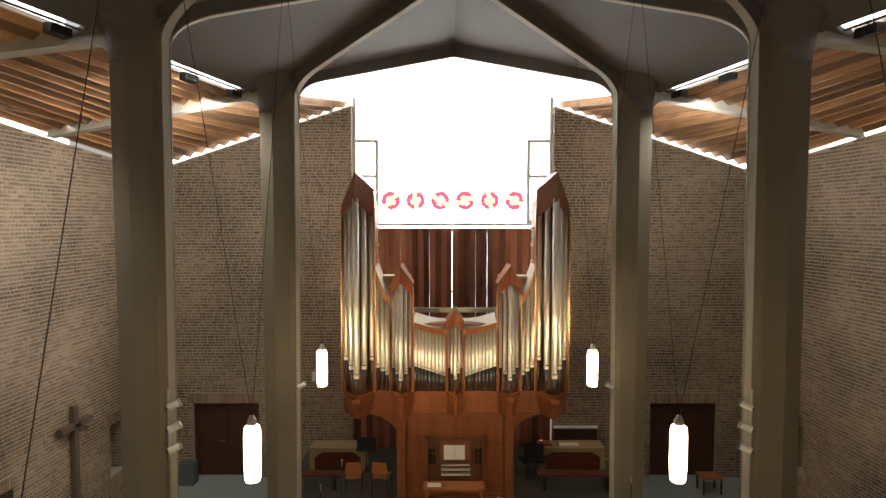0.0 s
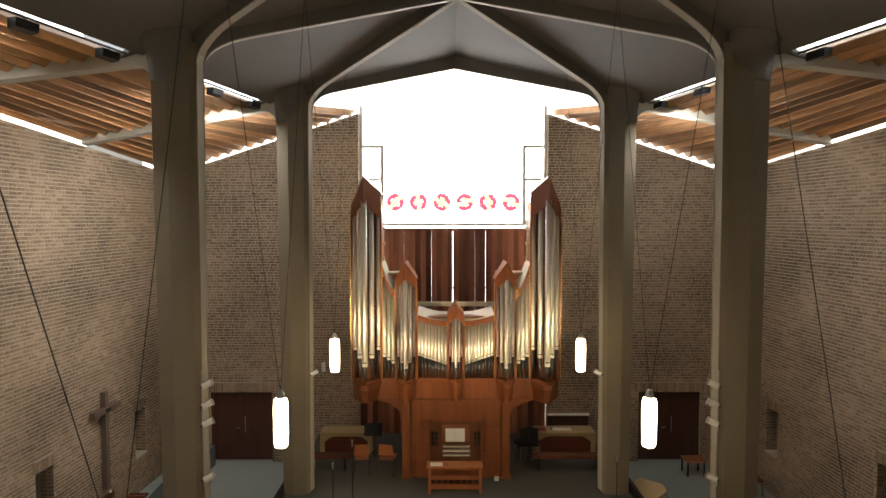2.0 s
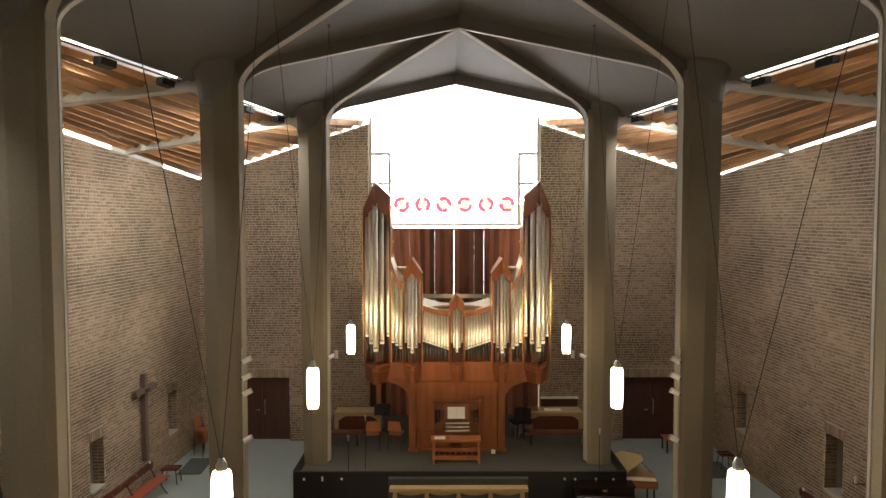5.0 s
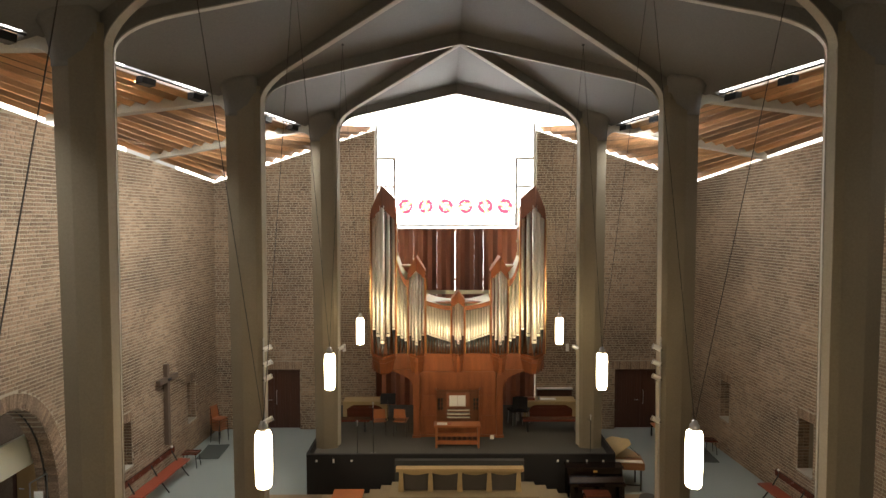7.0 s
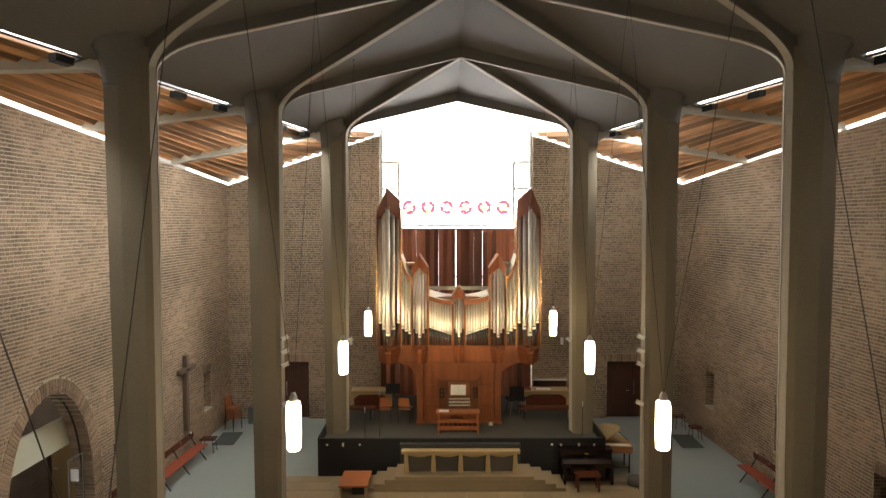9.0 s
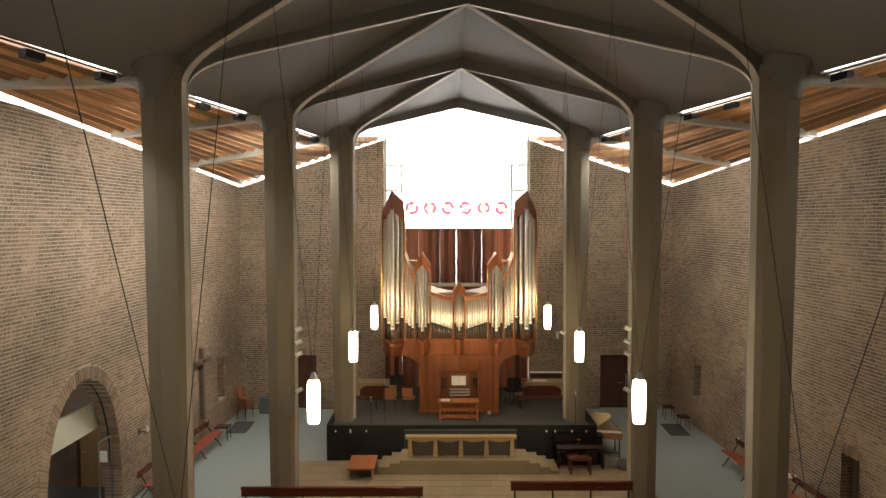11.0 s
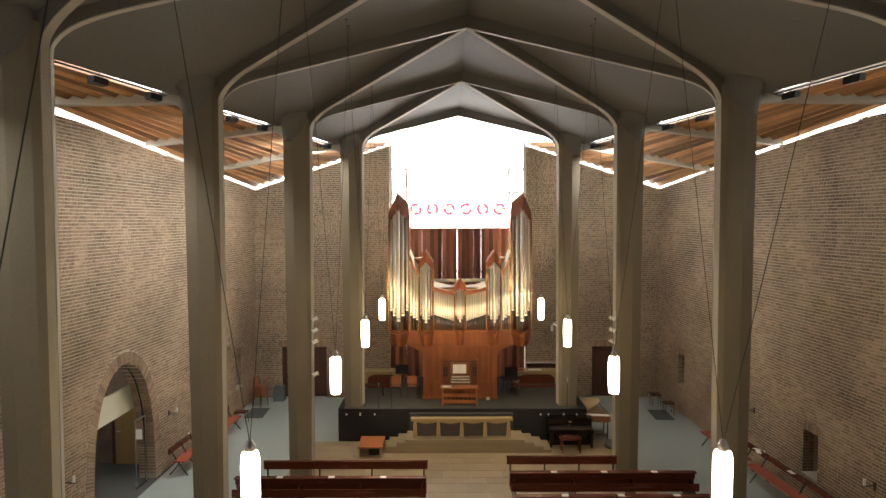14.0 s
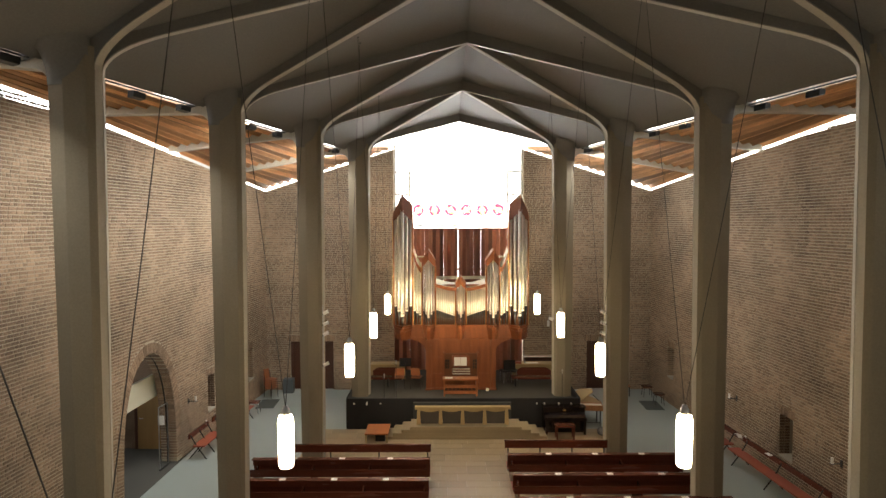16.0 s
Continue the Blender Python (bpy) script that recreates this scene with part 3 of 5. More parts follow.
# ---------------------------------------------------------------- stage
podium = thing("podium", "broad stage with dark carpet and a black cloth front", "stage", (0, 0, 0))
part("platform", box(-4.14, 4.28, 11.95, BACK - 0.01, 0, STAGE), CARPET, podium)
front = part("front_cloth", box(-4.20, 4.34, 11.86, 11.94, 0, 1.13), BLACK, podium, "black cloth facing", bevel=0.01)
part("side_cloth", box(-4.22, -4.15, 11.95, 13.6, 0, 1.13), BLACK, podium)
part("side_cloth", box(4.29, 4.36, 11.95, 13.6, 0, 1.13), BLACK, podium)
part("front_cover", box(-1.75, 1.8, 11.70, 11.855, 0, 1.02), mat("grey_cloth", (0.045, 0.045, 0.045), 0.9, scale=4, vary=0.2, fine=120, bump=0.2), podium, "dark grey cloth panel")
for x, z, tall in ((-3.92, 0.92, 0.06), (-3.45, 0.9, 0.11), (-2.95, 0.93, 0.05), (2.75, 0.92, 0.06), (3.02, 0.92, 0.05), (3.55, 0.9, 0.08), (4.0, 0.92, 0.05)):
    part("socket", box(x - 0.025, x + 0.025, 11.845, 11.862, z, z + tall), WHITE, podium, "small white wall socket")

steps = thing("stone_steps", "stepped sandstone dais in front of the stage", "steps", (0, 0, 0))
rise = 0.115
for i, (a, b, y) in enumerate(((-2.72, 2.95, 10.80), (-2.42, 2.68, 10.803), (-2.12, 2.38, 10.806), (-1.82, 2.06, 10.809))):
    part("step", box(a, b, y, 11.69, rise * i, rise * (i + 1) if i < 3 else 0.44), STONE, steps, bevel=0.012)

# communion rail: a pale timber top on tapered posts with dark infill
rail = thing("communion_rail", "pale timber balustrade with scalloped top and dark panels", "balustrade", (0.02, 11.12, 0.44))
part("handrail", box(-1.68, 1.68, -0.11, 0.11, 0.56, 0.64), PALE_WOOD, rail, "pale wooden top board", bevel=0.012)
for i in range(5):
    x = -1.55 + i * 0.775
    part("post", slab([(x - 0.075, -0.06, 0), (x + 0.075, -0.06, 0), (x + 0.045, -0.06, 0.56), (x - 0.045, -0.06, 0.56)], (0, 0.12, 0)), PALE_WOOD, rail, bevel=0.008)
for i in range(4):
    x0, x1 = -1.55 + i * 0.775 + 0.05, -1.55 + (i + 1) * 0.775 - 0.05
    m = 10
    low = [(x1 - (x1 - x0) * j / m, -0.03, 0.50 - 0.055 * math.sin(math.pi * j / m)) for j in range(m + 1)]
    part("scallop", slab([(x0, -0.03, 0.56), (x1, -0.03, 0.56)] + low, (0, 0.05, 0)), PALE_WOOD, rail)
    panel = part("panel", box(x0 - 0.02, x1 + 0.02, 0.0, 0.03, 0.03, 0.52), mat("dark_infill", (0.06, 0.052, 0.045), 0.6, scale=6, vary=0.3, fine=60, bump=0.2), rail, "dark panel")

low_table = thing("low_table", "low reddish wooden table beside the dais", "table", (-2.95, 10.95, 0))
part("tabletop", box(-0.40, 0.40, -0.5, 0.5, 0.30, 0.345), CHAIR_WOOD, low_table, bevel=0.01)
part("plinth", box(-0.05, 0.28, -0.32, 0.32, 0.0, 0.30), DARK_METAL, low_table)
for sx in (-1, 1):
    for sy in (-1, 1):
        part("leg", box(sx * 0.36 - 0.025, sx * 0.36 + 0.025, sy * 0.45 - 0.025, sy * 0.45 + 0.025, 0, 0.30), PALE_WOOD, low_table)

# ---------------------------------------------------------------- organ
organ = thing("pipe_organ", "oak pipe organ with five pointed towers of tin pipes", "organ", (CX + 0.01, 13.86, STAGE))
O = -STAGE
BASE_Z = 3.49


def pipe(x, y, z0, top, r, foot, parent):
    """An organ pipe: cone foot, mouth with lips, straight body."""
    ob = part("pipe", lathe([(r * 0.96, foot), (r, foot + 0.01), (r, top - z0)], (x, y, z0 + O), 12), PIPE, parent, smooth=True)
    # the foot's tin is coloured dark to imitate the dark floor mirrored in it
    part("foot", lathe([(0.012, 0), (r * 0.95, foot - 0.002)], (x, y, z0 + O), 12), PIPE_FOOT, ob, "tapered pipe foot, coloured dark for the floor's reflection", smooth=True)
    part("mouth", box(x - r * 0.72, x + r * 0.72, y - r * 1.06, y - r * 0.6, z0 + O + foot + 0.015, z0 + O + foot + 0.015 + r * 1.1), PIPE, ob, "shining pipe mouth")
    part("mouth_slot", box(x - r * 0.66, x + r * 0.66, y - r * 1.05, y - r * 0.6, z0 + O + foot + 0.015 + r * 1.12, z0 + O + foot + 0.015 + r * 1.4), DARK_METAL, ob, "dark slot")
    return ob


def tower(xc, half, prow, top_mid, top_side, peak, pipes):
    """A pointed tower: pipes on a V plan under a gabled cap, on a bracketed base."""
    tw = part("tower", slab([(xc - half, 0.02, BASE_Z + O - 0.06), (xc, -prow, BASE_Z + O - 0.06), (xc + half, 0.02, BASE_Z + O - 0.06)], (0, 0, 0.06)), ORGAN, organ)
    for i in range(pipes):
        f = (i - (pipes - 1) / 2) / ((pipes - 1) / 2)
        x = xc + f * half * 0.86
        y = -prow * (1 - abs(f)) * 0.86 + 0.02
        r = half * 0.98 / pipes * (1.08 - 0.25 * abs(f))
        z1 = top_mid + (top_side - top_mid) * abs(f) + 0.05
        foot = (0.40 if half > 0.3 else 0.32) + 0.34 * abs(f) * (1.0 if half > 0.3 else 0.7)
        pipe(x, y, BASE_Z, z1, r, foot, tw)
    # cap boards on both faces
    for s in (-1, 1):
        a = (xc, -prow - 0.03)
        b = (xc + s * (half + 0.03), -0.01)
        hs = (peak - top_mid) * (0.55 if abs(xc) < 2 else (0.95 if s * xc < 0 else 0.42))
        q = [(*a, top_mid + O), (*b, top_side + O - 0.05), (*b, top_side + O + hs), (*a, peak + O)]
        part("cap_board", slab(q, (0, 0.045, 0)), ORGAN, tw)
        part("side_post", box(xc + s * (half + 0.02) - 0.025, xc + s * (half + 0.02) + 0.025, -0.03, 0.5 if half > 0.3 else 0.25, BASE_Z + O - 0.02, top_side + O + (peak - top_mid) * 0.3), ORGAN, tw)
        part("cap_roof", slab([(xc, -prow - 0.03, peak + O - 0.02), (xc + s * (half + 0.04), -0.01, top_side + O + hs - 0.02), (xc + s * (half + 0.04), 0.55, top_side + O + hs - 0.02), (xc, 0.55, peak + O - 0.02)], (0, 0, 0.025)), ORGAN, tw)
    # console bracket under the prow
    bm = bmesh.new()
    rings = []
    for z, f, g in ((BASE_Z + O - 0.06, 1.08, 1.1), (BASE_Z + O - 0.16, 1.08, 1.1), (BASE_Z + O - 0.20, 0.98, 1.0), (2.98 + O, 0.80, 0.72), (2.93 + O, 0.80, 0.72)):
        rings.append([bm.verts.new(p) for p in ((xc - half * f, 0.05, z), (xc - half * f * 0.25, -prow * g, z), (xc + half * f * 0.25, -prow * g, z), (xc + half * f, 0.05, z))])
    for a, b in zip(rings, rings[1:]):
        for j in range(4):
            bm.faces.new((a[j], a[(j + 1) % 4], b[(j + 1) % 4], b[j]))
    bm.faces.new(rings[0])
    bm.faces.new(rings[-1])
    part("corbel", bm, ORGAN, tw)
    for s in (-1, 1):
        part("gilt_strip", box(xc + s * (half + 0.052) - 0.006, xc + s * (half + 0.052) + 0.006, -0.045, -0.025, BASE_Z + O, top_side + O), GOLD, tw, "thin gilt strip")


for s in (-1, 1):
    tower(s * 2.28, 0.35, 0.48, 7.98, 7.62, 8.62, 5)
    tower(s * 1.27, 0.235, 0.33, 6.08, 5.82, 6.50, 5)
tower(0.0, 0.175, 0.2, 5.10, 4.95, 5.45, 5)


def flat(x0, x1, pipes, top, board):
    """A flat field of pipes under a curved board; top(f) gives the height across."""
    fl = part("pipe_field", box(min(x0, x1), max(x0, x1), -0.02, 0.1, BASE_Z + O - 0.05, BASE_Z + O), ORGAN, organ)
    for i in range(pipes):
        f = (i + 0.5) / pipes
        x = x0 + (x1 - x0) * f
        pipe(x, 0.03, BASE_Z, top(f) + 0.04, abs(x1 - x0) / pipes * 0.46, 0.34 + 0.26 * (1 - f) if board > 0.1 else 0.5 - 0.15 * f, fl)
    m = 10
    lo = [(x0 + (x1 - x0) * j / m, -0.03, top(j / m) + O) for j in range(m + 1)]
    hi = [(x0 + (x1 - x0) * j / m, -0.03, top(j / m) + board + O) for j in range(m, -1, -1)]
    part("curved_board", slab(lo + hi, (0, 0.05, 0)), ORGAN, fl)
    back = [(x, 0.02, z + 0.004) for x, _, z in hi]
    part("board_top", slab([(p[0], 0.02, p[2]) for p in hi] + [(p[0], 0.02, p[2] - 0.02) for p in hi[::-1]], (0, 0.60, 0.15)), CREAM, fl, "pale top of the case")


for s in (-1, 1):
    flat(s * 1.89, s * 1.55, 3, lambda f: 6.25 - 0.68 * math.sin(math.pi / 2 * f), 0.20)
    flat(s * 0.98, s * 0.215, 9, lambda f: 5.0 - 0.16 * math.sin(math.pi * 0.5 * f), 0.13)

case = part("case", box(-2.30, 2.30, 0.10, 0.16, 2.93 + O, 4.9 + O), ORGAN_DARK, organ, "dark inner back of the case")
part("side_panel", box(-2.64, -2.60, 0.0, 0.95, 3.0 + O, 7.7 + O), ORGAN, organ)
part("side_panel", box(2.60, 2.64, 0.0, 0.95, 3.0 + O, 7.7 + O), ORGAN, organ)
part("shelf", box(-1.0, 1.0, 0.10, 0.95, 5.02 + O, 5.08 + O), ORGAN_DARK, organ)
part("back_rail", box(-1.05, 1.05, 0.90, 0.96, 5.22 + O, 5.34 + O), CREAM, organ)
for s in (-1, 1):
    for z in (5.75, 6.12):
        part("shelf", box(min(s * 1.08, s * 1.95), max(s * 1.08, s * 1.95), 0.45, 0.95, z + O, z + O + 0.06), PALE_WOOD, organ)
    for z in (6.9, 7.3, 6.5):
        part("cleat", box(min(s * 1.86, s * 1.94), max(s * 1.86, s * 1.94), 0.3, 0.7, z + O, z + O + 0.07), PALE_WOOD, organ)
    part("tower_back", box(min(s * 1.93, s * 2.6), max(s * 1.93, s * 2.6), 0.30, 0.36, 3.1 + O, 8.1 + O), ORGAN_DARK, organ)
    part("tower_side", box(min(s * 1.90, s * 1.93), max(s * 1.90, s * 1.93), 0.02, 0.75, 6.2 + O, 8.0 + O), PALE_WOOD, organ)

part("belt", box(-2.60, 2.60, 0.03, 0.95, 2.93 + O, BASE_Z + O - 0.06), ORGAN, organ, bevel=0.012)
part("belt_moulding", box(-2.58, 2.58, -0.01, 0.03, BASE_Z + O - 0.10, BASE_Z + O - 0.055), ORGAN, organ)
body = part("lower_case", box(-1.36, 1.36, -0.02, 0.9, 0.0, 2.93 + O), ORGAN, organ)
for s in (-1, 1):
    m = 14
    arc = [(s * (2.30 - 0.90 * math.sin(math.pi / 2 * j / m)), 0.0, 2.95 + O - 0.52 * (1 - math.cos(math.pi / 2 * j / m))) for j in range(m + 1)]
    part("arched_bracket", slab(arc + [(s * 1.36, 0.0, 2.40 + O), (s * 1.36, 0.0, 2.99 + O), (s * 2.30, 0.0, 2.99 + O)], (0, 0.9, 0)), ORGAN, organ)
    part("corner_post", box(s * 1.28 - 0.10, s * 1.28 + 0.10, -0.10, -0.02, 0.0, 2.90 + O), ORGAN, organ, bevel=0.01)
    part("post_base", box(s * 1.28 - 0.13, s * 1.28 + 0.13, -0.13, -0.0, 0.0, 0.07), ORGAN, organ, bevel=0.01)
    for z0, z1 in ((0.12, 0.66), (0.74, 1.30), (1.38, 1.95)):
        part("panel", box(min(s * 0.72, s * 1.14), max(s * 0.72, s * 1.14), -0.038, -0.018, z0, z1), ORGAN, organ, bevel=0.012)
part("plinth", box(-1.17, 1.17, -0.055, -0.02, 0.0, 0.07), ORGAN, organ)
for i in range(6):
    part("panel", box(-1.14 + i * 0.38 + 0.01, -1.14 + (i + 1) * 0.38 - 0.01, -0.035, -0.018, 1.52, 2.0), ORGAN, organ, bevel=0.008)

console = part("console", box(-0.68, 0.66, -0.06, -0.022, 0.38, 1.46), ORGAN_DARK, organ, "dark console recess")
for i in range(3):
    man = part("manual", box(-0.36, 0.38, -0.36 + 0.10 * i, -0.06, 0.66 + 0.075 * i, 0.70 + 0.075 * i), ORGAN_DARK, console)
    part("keys", box(-0.33, 0.35, -0.375 + 0.10 * i, -0.24 + 0.10 * i, 0.70 + 0.075 * i, 0.716 + 0.075 * i), IVORY, man, "row of pale keys")
    for j in range(14):
        x = -0.31 + j * 0.047
        part("key", box(x, x + 0.02, -0.33 + 0.10 * i, -0.25 + 0.10 * i, 0.716 + 0.075 * i, 0.724 + 0.075 * i), DARK_METAL, man)
part("music_desk", slab([(-0.36, -0.16, 0.98), (0.36, -0.16, 0.98), (0.36, -0.08, 1.38), (-0.36, -0.08, 1.38)], (0, 0.02, 0)), ORGAN, console)
for x0, x1 in ((-0.27, -0.022), (-0.018, 0.225)):
    part("music_sheet", slab([(x0, -0.185, 1.00), (x1, -0.185, 1.00), (x1, -0.125, 1.32), (x0, -0.125, 1.32)], (0, 0.006, 0)), PAPER, console, "white open music sheet")
for s in (-1, 1):
    for j in range(2):
        for k in range(3):
            x, z = s * (0.50 + 0.09 * j), 0.86 + 0.13 * k
            part("stop_knob", lathe([(0.018, 0), (0.028, 0.02), (0.028, 0.09), (0.01, 0.1)], (x, -0.09, z), 8), DARK_METAL, console)
part("console_cheek", box(-0.72, -0.66, -0.14, -0.02, 0.30, 1.52), ORGAN, console, bevel=0.008)
part("console_cheek", box(0.64, 0.70, -0.14, -0.02, 0.30, 1.52), ORGAN, console, bevel=0.008)

bench = thing("organ_bench", "light brown wooden organ bench with slatted pedals behind", "bench", (0.0, 13.05, STAGE))
part("seat", box(-0.69, 0.68, -0.18, 0.20, 0.62, 0.68), CHAIR_WOOD, bench, bevel=0.012)
for s in (-1, 1):
    part("side_board", box(s * 0.62 - 0.03, s * 0.62 + 0.03, -0.16, 0.18, 0.0, 0.62), CHAIR_WOOD, bench, bevel=0.008)
part("stretcher", box(-0.59, 0.59, -0.03, 0.03, 0.06, 0.18), CHAIR_WOOD, bench)
part("stretcher", box(-0.59, 0.59, -0.03, 0.03, 0.30, 0.40), CHAIR_WOOD, bench)
part("sheet", box(-0.60, -0.30, -0.12, 0.08, 0.682, 0.69), PAPER, bench, "white sheets")
part("sheet", box(-0.28, -0.18, -0.10, 0.05, 0.682, 0.70), RED_WOOD, bench, "red booklet")
pedals = thing("pedal_board", "wooden pedal board under the organ console", "pedals", (0.0, 13.45, STAGE))
part("pedal_frame", box(-0.60, 0.60, -0.2, 0.3, 0.0, 0.06), ORGAN_DARK, pedals)
for i in range(15):
    x = -0.55 + i * 0.078
    part("pedal", box(x - 0.015, x + 0.015, -0.28, 0.25, 0.06, 0.11), CHAIR_WOOD if i % 2 else DARK_METAL, pedals)
framed = thing("picture_stand", "small white framed card leaning on the organ plinth", "card", (1.07, 13.62, STAGE), turn=-15)
part("card", slab([(-0.06, 0, 0.0), (0.06, 0, 0.0), (0.06, 0.05, 0.10), (-0.06, 0.05, 0.10)], (0, 0.012, 0)), WHITE, framed)

# ---------------------------------------------------------------- hanging lamps


def hanging_lamp(x, y):
    lamp = thing("pendant_lamp", "long white glass cylinder lamp with metal cap, hung on two wires", "lamp", (x, y, 4.66), "pendant lamps")
    part("glass", lathe([(0.05, -0.385), (0.085, -0.375), (0.098, -0.34), (0.104, -0.1), (0.104, 0.2), (0.098, 0.29), (0.085, 0.32), (0.045, 0.33)], sides=20), LAMP_GLASS, lamp, "glowing opal glass", smooth=True)
    part("cap", lathe([(0.058, 0.332), (0.060, 0.345), (0.058, 0.40), (0.040, 0.415), (0.036, 0.45), (0.012, 0.46)], sides=16), STEEL, lamp, "pale metal cap", smooth=True)
    # one wire leads on towards the organ, the other back, each up to the shell
    for lean in (0.29, -0.385):
        up = 5.5
        for _ in range(12):
            up = shell_z(x, y + lean * up) + 0.02 - 5.10
        part("wire", tube([(0, lean * 0.02, 0.44), (0.004, lean * up * 0.5, 0.44 + up * 0.495), (0, lean * up, 0.44 + up)], 0.0045, 6), CABLE, lamp)
        part("wire_clip", lathe([(0.03, -0.03), (0.03, 0.03)], (0, lean * up, 0.44 + up), 8), DARK_METAL, lamp)
    bulb = new("pendant_downlight", bpy.data.lights.new("pendant_downlight", "SPOT"))
    bulb.data.energy, bulb.data.spot_size, bulb.data.spot_blend, bulb.data.shadow_soft_size, bulb.data.color = 85, radians(125), 1.0, 0.09, (1.0, 0.80, 0.52)
    bulb.matrix_world = look((x, y, 4.22), (x, y + 0.001, 0))
    return lamp


for y in (11.5, 7.25, 3.0, -1.65, -5.95):
    for s in (-1, 1):
        hanging_lamp(CX + s * 2.66 - (0.0 if y > 0 else 0.11), y)

# ---------------------------------------------------------------- lights on the columns


def spot(x, y, z, s, parent):
    """A small white can on a bracket, aimed at the stage."""
    d = Vector((-s * 0.75, 0.25, 0.35)).normalized()
    a = Vector((x, y, z))
    can = part("can", tube([a, a + d * 0.17], 0.055, 12), WHITE, parent, "small white spotlight can")
    part("rim", tube([a + d * 0.165, a + d * 0.185], 0.06, 12), STEEL, can)
    part("bracket", tube([a + d * 0.05, (0.02 * s, y, z - 0.02)], 0.012, 6), DARK_METAL, parent)


for s in (-1, 1):
    pole = thing("spot_pole", "thin metal pole with three white spotlights fixed to a column", "spotlights", (CX + s * (half(1, s) - 0.01), COLS[1] - 0.22, 3.0), "column spotlights")
    part("tube", tube([(0, 0, 0.0), (0, 0, 2.0)], 0.018, 8), STEEL, pole)
    for z in (1.08, 1.40, 1.74):
        spot(-s * 0.02, -0.05, z, s, pole)
    spot(-s * 0.02, -0.05, 0.13, s, pole)
    part("conduit", tube([(0.0, 0.02, 0.0), (0.0, 0.02, -2.9)], 0.01, 6), STEEL, pole)
    one = thing("column_spot", "single white spotlight on a column", "spotlight", (CX + s * (half(0, s) - 0.0), COLS[0] - 0.2, 3.84))
    spot(-s * 0.01, 0.0, 0.0, s, one)
    spk = thing("wall_speaker", "small white loudspeaker on the brick wall", "loudspeaker", (CX + s * 4.02, BACK - 0.06, 3.0))
    part("cabinet", box(-0.05, 0.05, -0.06, 0.045, -0.12, 0.14), WHITE, spk, bevel=0.01)

# floodlights and tubes in the slit between nave roof and side roof
for k in range(4):
    for s in (-1, 1):
        for f, name in ((0.16, "a"), (0.5, "b")):
            y = COLS[k] - 4.12 * f
            x = nave_x(y) - 0.10
            fl = thing("floodlight", "black floodlight box under the roof slit", "floodlight", (CX + s * x, y, 10.17), "roof floodlights", turn=s * 14)
            part("housing", slab([(-0.07, -0.17, -0.08), (0.07, -0.17, -0.06), (0.09, -0.17, 0.06), (-0.06, -0.17, 0.06)], (0, 0.34, 0)), DARK_METAL, fl, bevel=0.012)
            part("yoke", tube([(0.0, 0, 0.06), (-0.05 * s, 0, 0.13)], 0.012, 6), DARK_METAL, fl)
        ya, yb = COLS[k] - 0.35, COLS[k] - 3.7
        rod = thing("light_rail", "thin dark rail carrying the roof floodlights", "rail", (0, 0, 0))
        part("bar", tube([(CX + s * (nave_x(ya) - 0.16), ya, 10.27), (CX + s * (nave_x(yb) - 0.16), yb, 10.27)], 0.02, 6), DARK_METAL, rod)

# ---------------------------------------------------------------- pews


def pew(x0, x1, y, label):
    """A bench seen from behind: two back boards, a book ledge, a seat and end frames."""
    p = thing("pew", label, "pew", (x0, y, 0), "pews")
    w = x1 - x0
    part("ledge", box(0.0, w, -0.14, 0.03, 0.862, 0.89), PEW, p, bevel=0.008)
    part("top_board", box(0, w, -0.02, 0.02, 0.68, 0.861), PEW, p, bevel=0.006)
    part("rear_board", box(0.0, w, -0.30, -0.265, 0.46, 0.66), PEW, p, bevel=0.01)
    part("kneeler", box(0.05, w - 0.05, -0.62, -0.42, 0.20, 0.25), RED_WOOD, p, "red-brown kneeling board", bevel=0.01)
    part("lower_board", slab([(0, 0.04, 0.66), (0, 0.065, 0.66), (0, 0.11, 0.44), (0, 0.085, 0.44)], (w, 0, 0)), PEW, p)
    part("seat", box(0, w, 0.08, 0.50, 0.40, 0.445), RED_WOOD, p, "red-brown seat", bevel=0.01)
    n = 4
    for i in range(n):
        x = 0.12 + i * (w - 0.24) / (n - 1)
        part("leg", slab([(x - 0.02, -0.60, 0), (x - 0.02, 0.46, 0), (x - 0.02, 0.42, 0.40), (x - 0.02, 0.03, 0.70), (x - 0.02, -0.02, 0.70), (x - 0.02, -0.27, 0.62), (x - 0.02, -0.27, 0.46), (x - 0.02, -0.60, 0.20)], (0.04, 0, 0)), PEW, p)
    for i in range(3):
        x = (0.22 + 0.27 * i) * w
        part("book", box(x, x + 0.16, -0.12, -0.01, 0.891, 0.903), PAPER, p, "pale song leaflet")
    return p


def front_desk(x0, x1, y):
    d = thing("prayer_desk", "dark reddish wooden desk board on posts before the first pew", "desk", (x0, y, 0), "pew fronts")
    w = x1 - x0
    part("board", box(0, w, -0.025, 0.025, 0.66, 0.86), PEW, d, bevel=0.008)
    part("cap", box(-0.01, w + 0.01, -0.05, 0.05, 0.861, 0.89), PEW, d, bevel=0.008)
    n = 4
    for i in range(n):
        x = 0.1 + i * (w - 0.2) / (n - 1)
        part("post", box(x - 0.02, x + 0.02, -0.02, 0.02, 0, 0.66), DARK_METAL, d)
        part("foot", box(x - 0.03, x + 0.03, -0.18, 0.18, 0, 0.03), DARK_METAL, d)


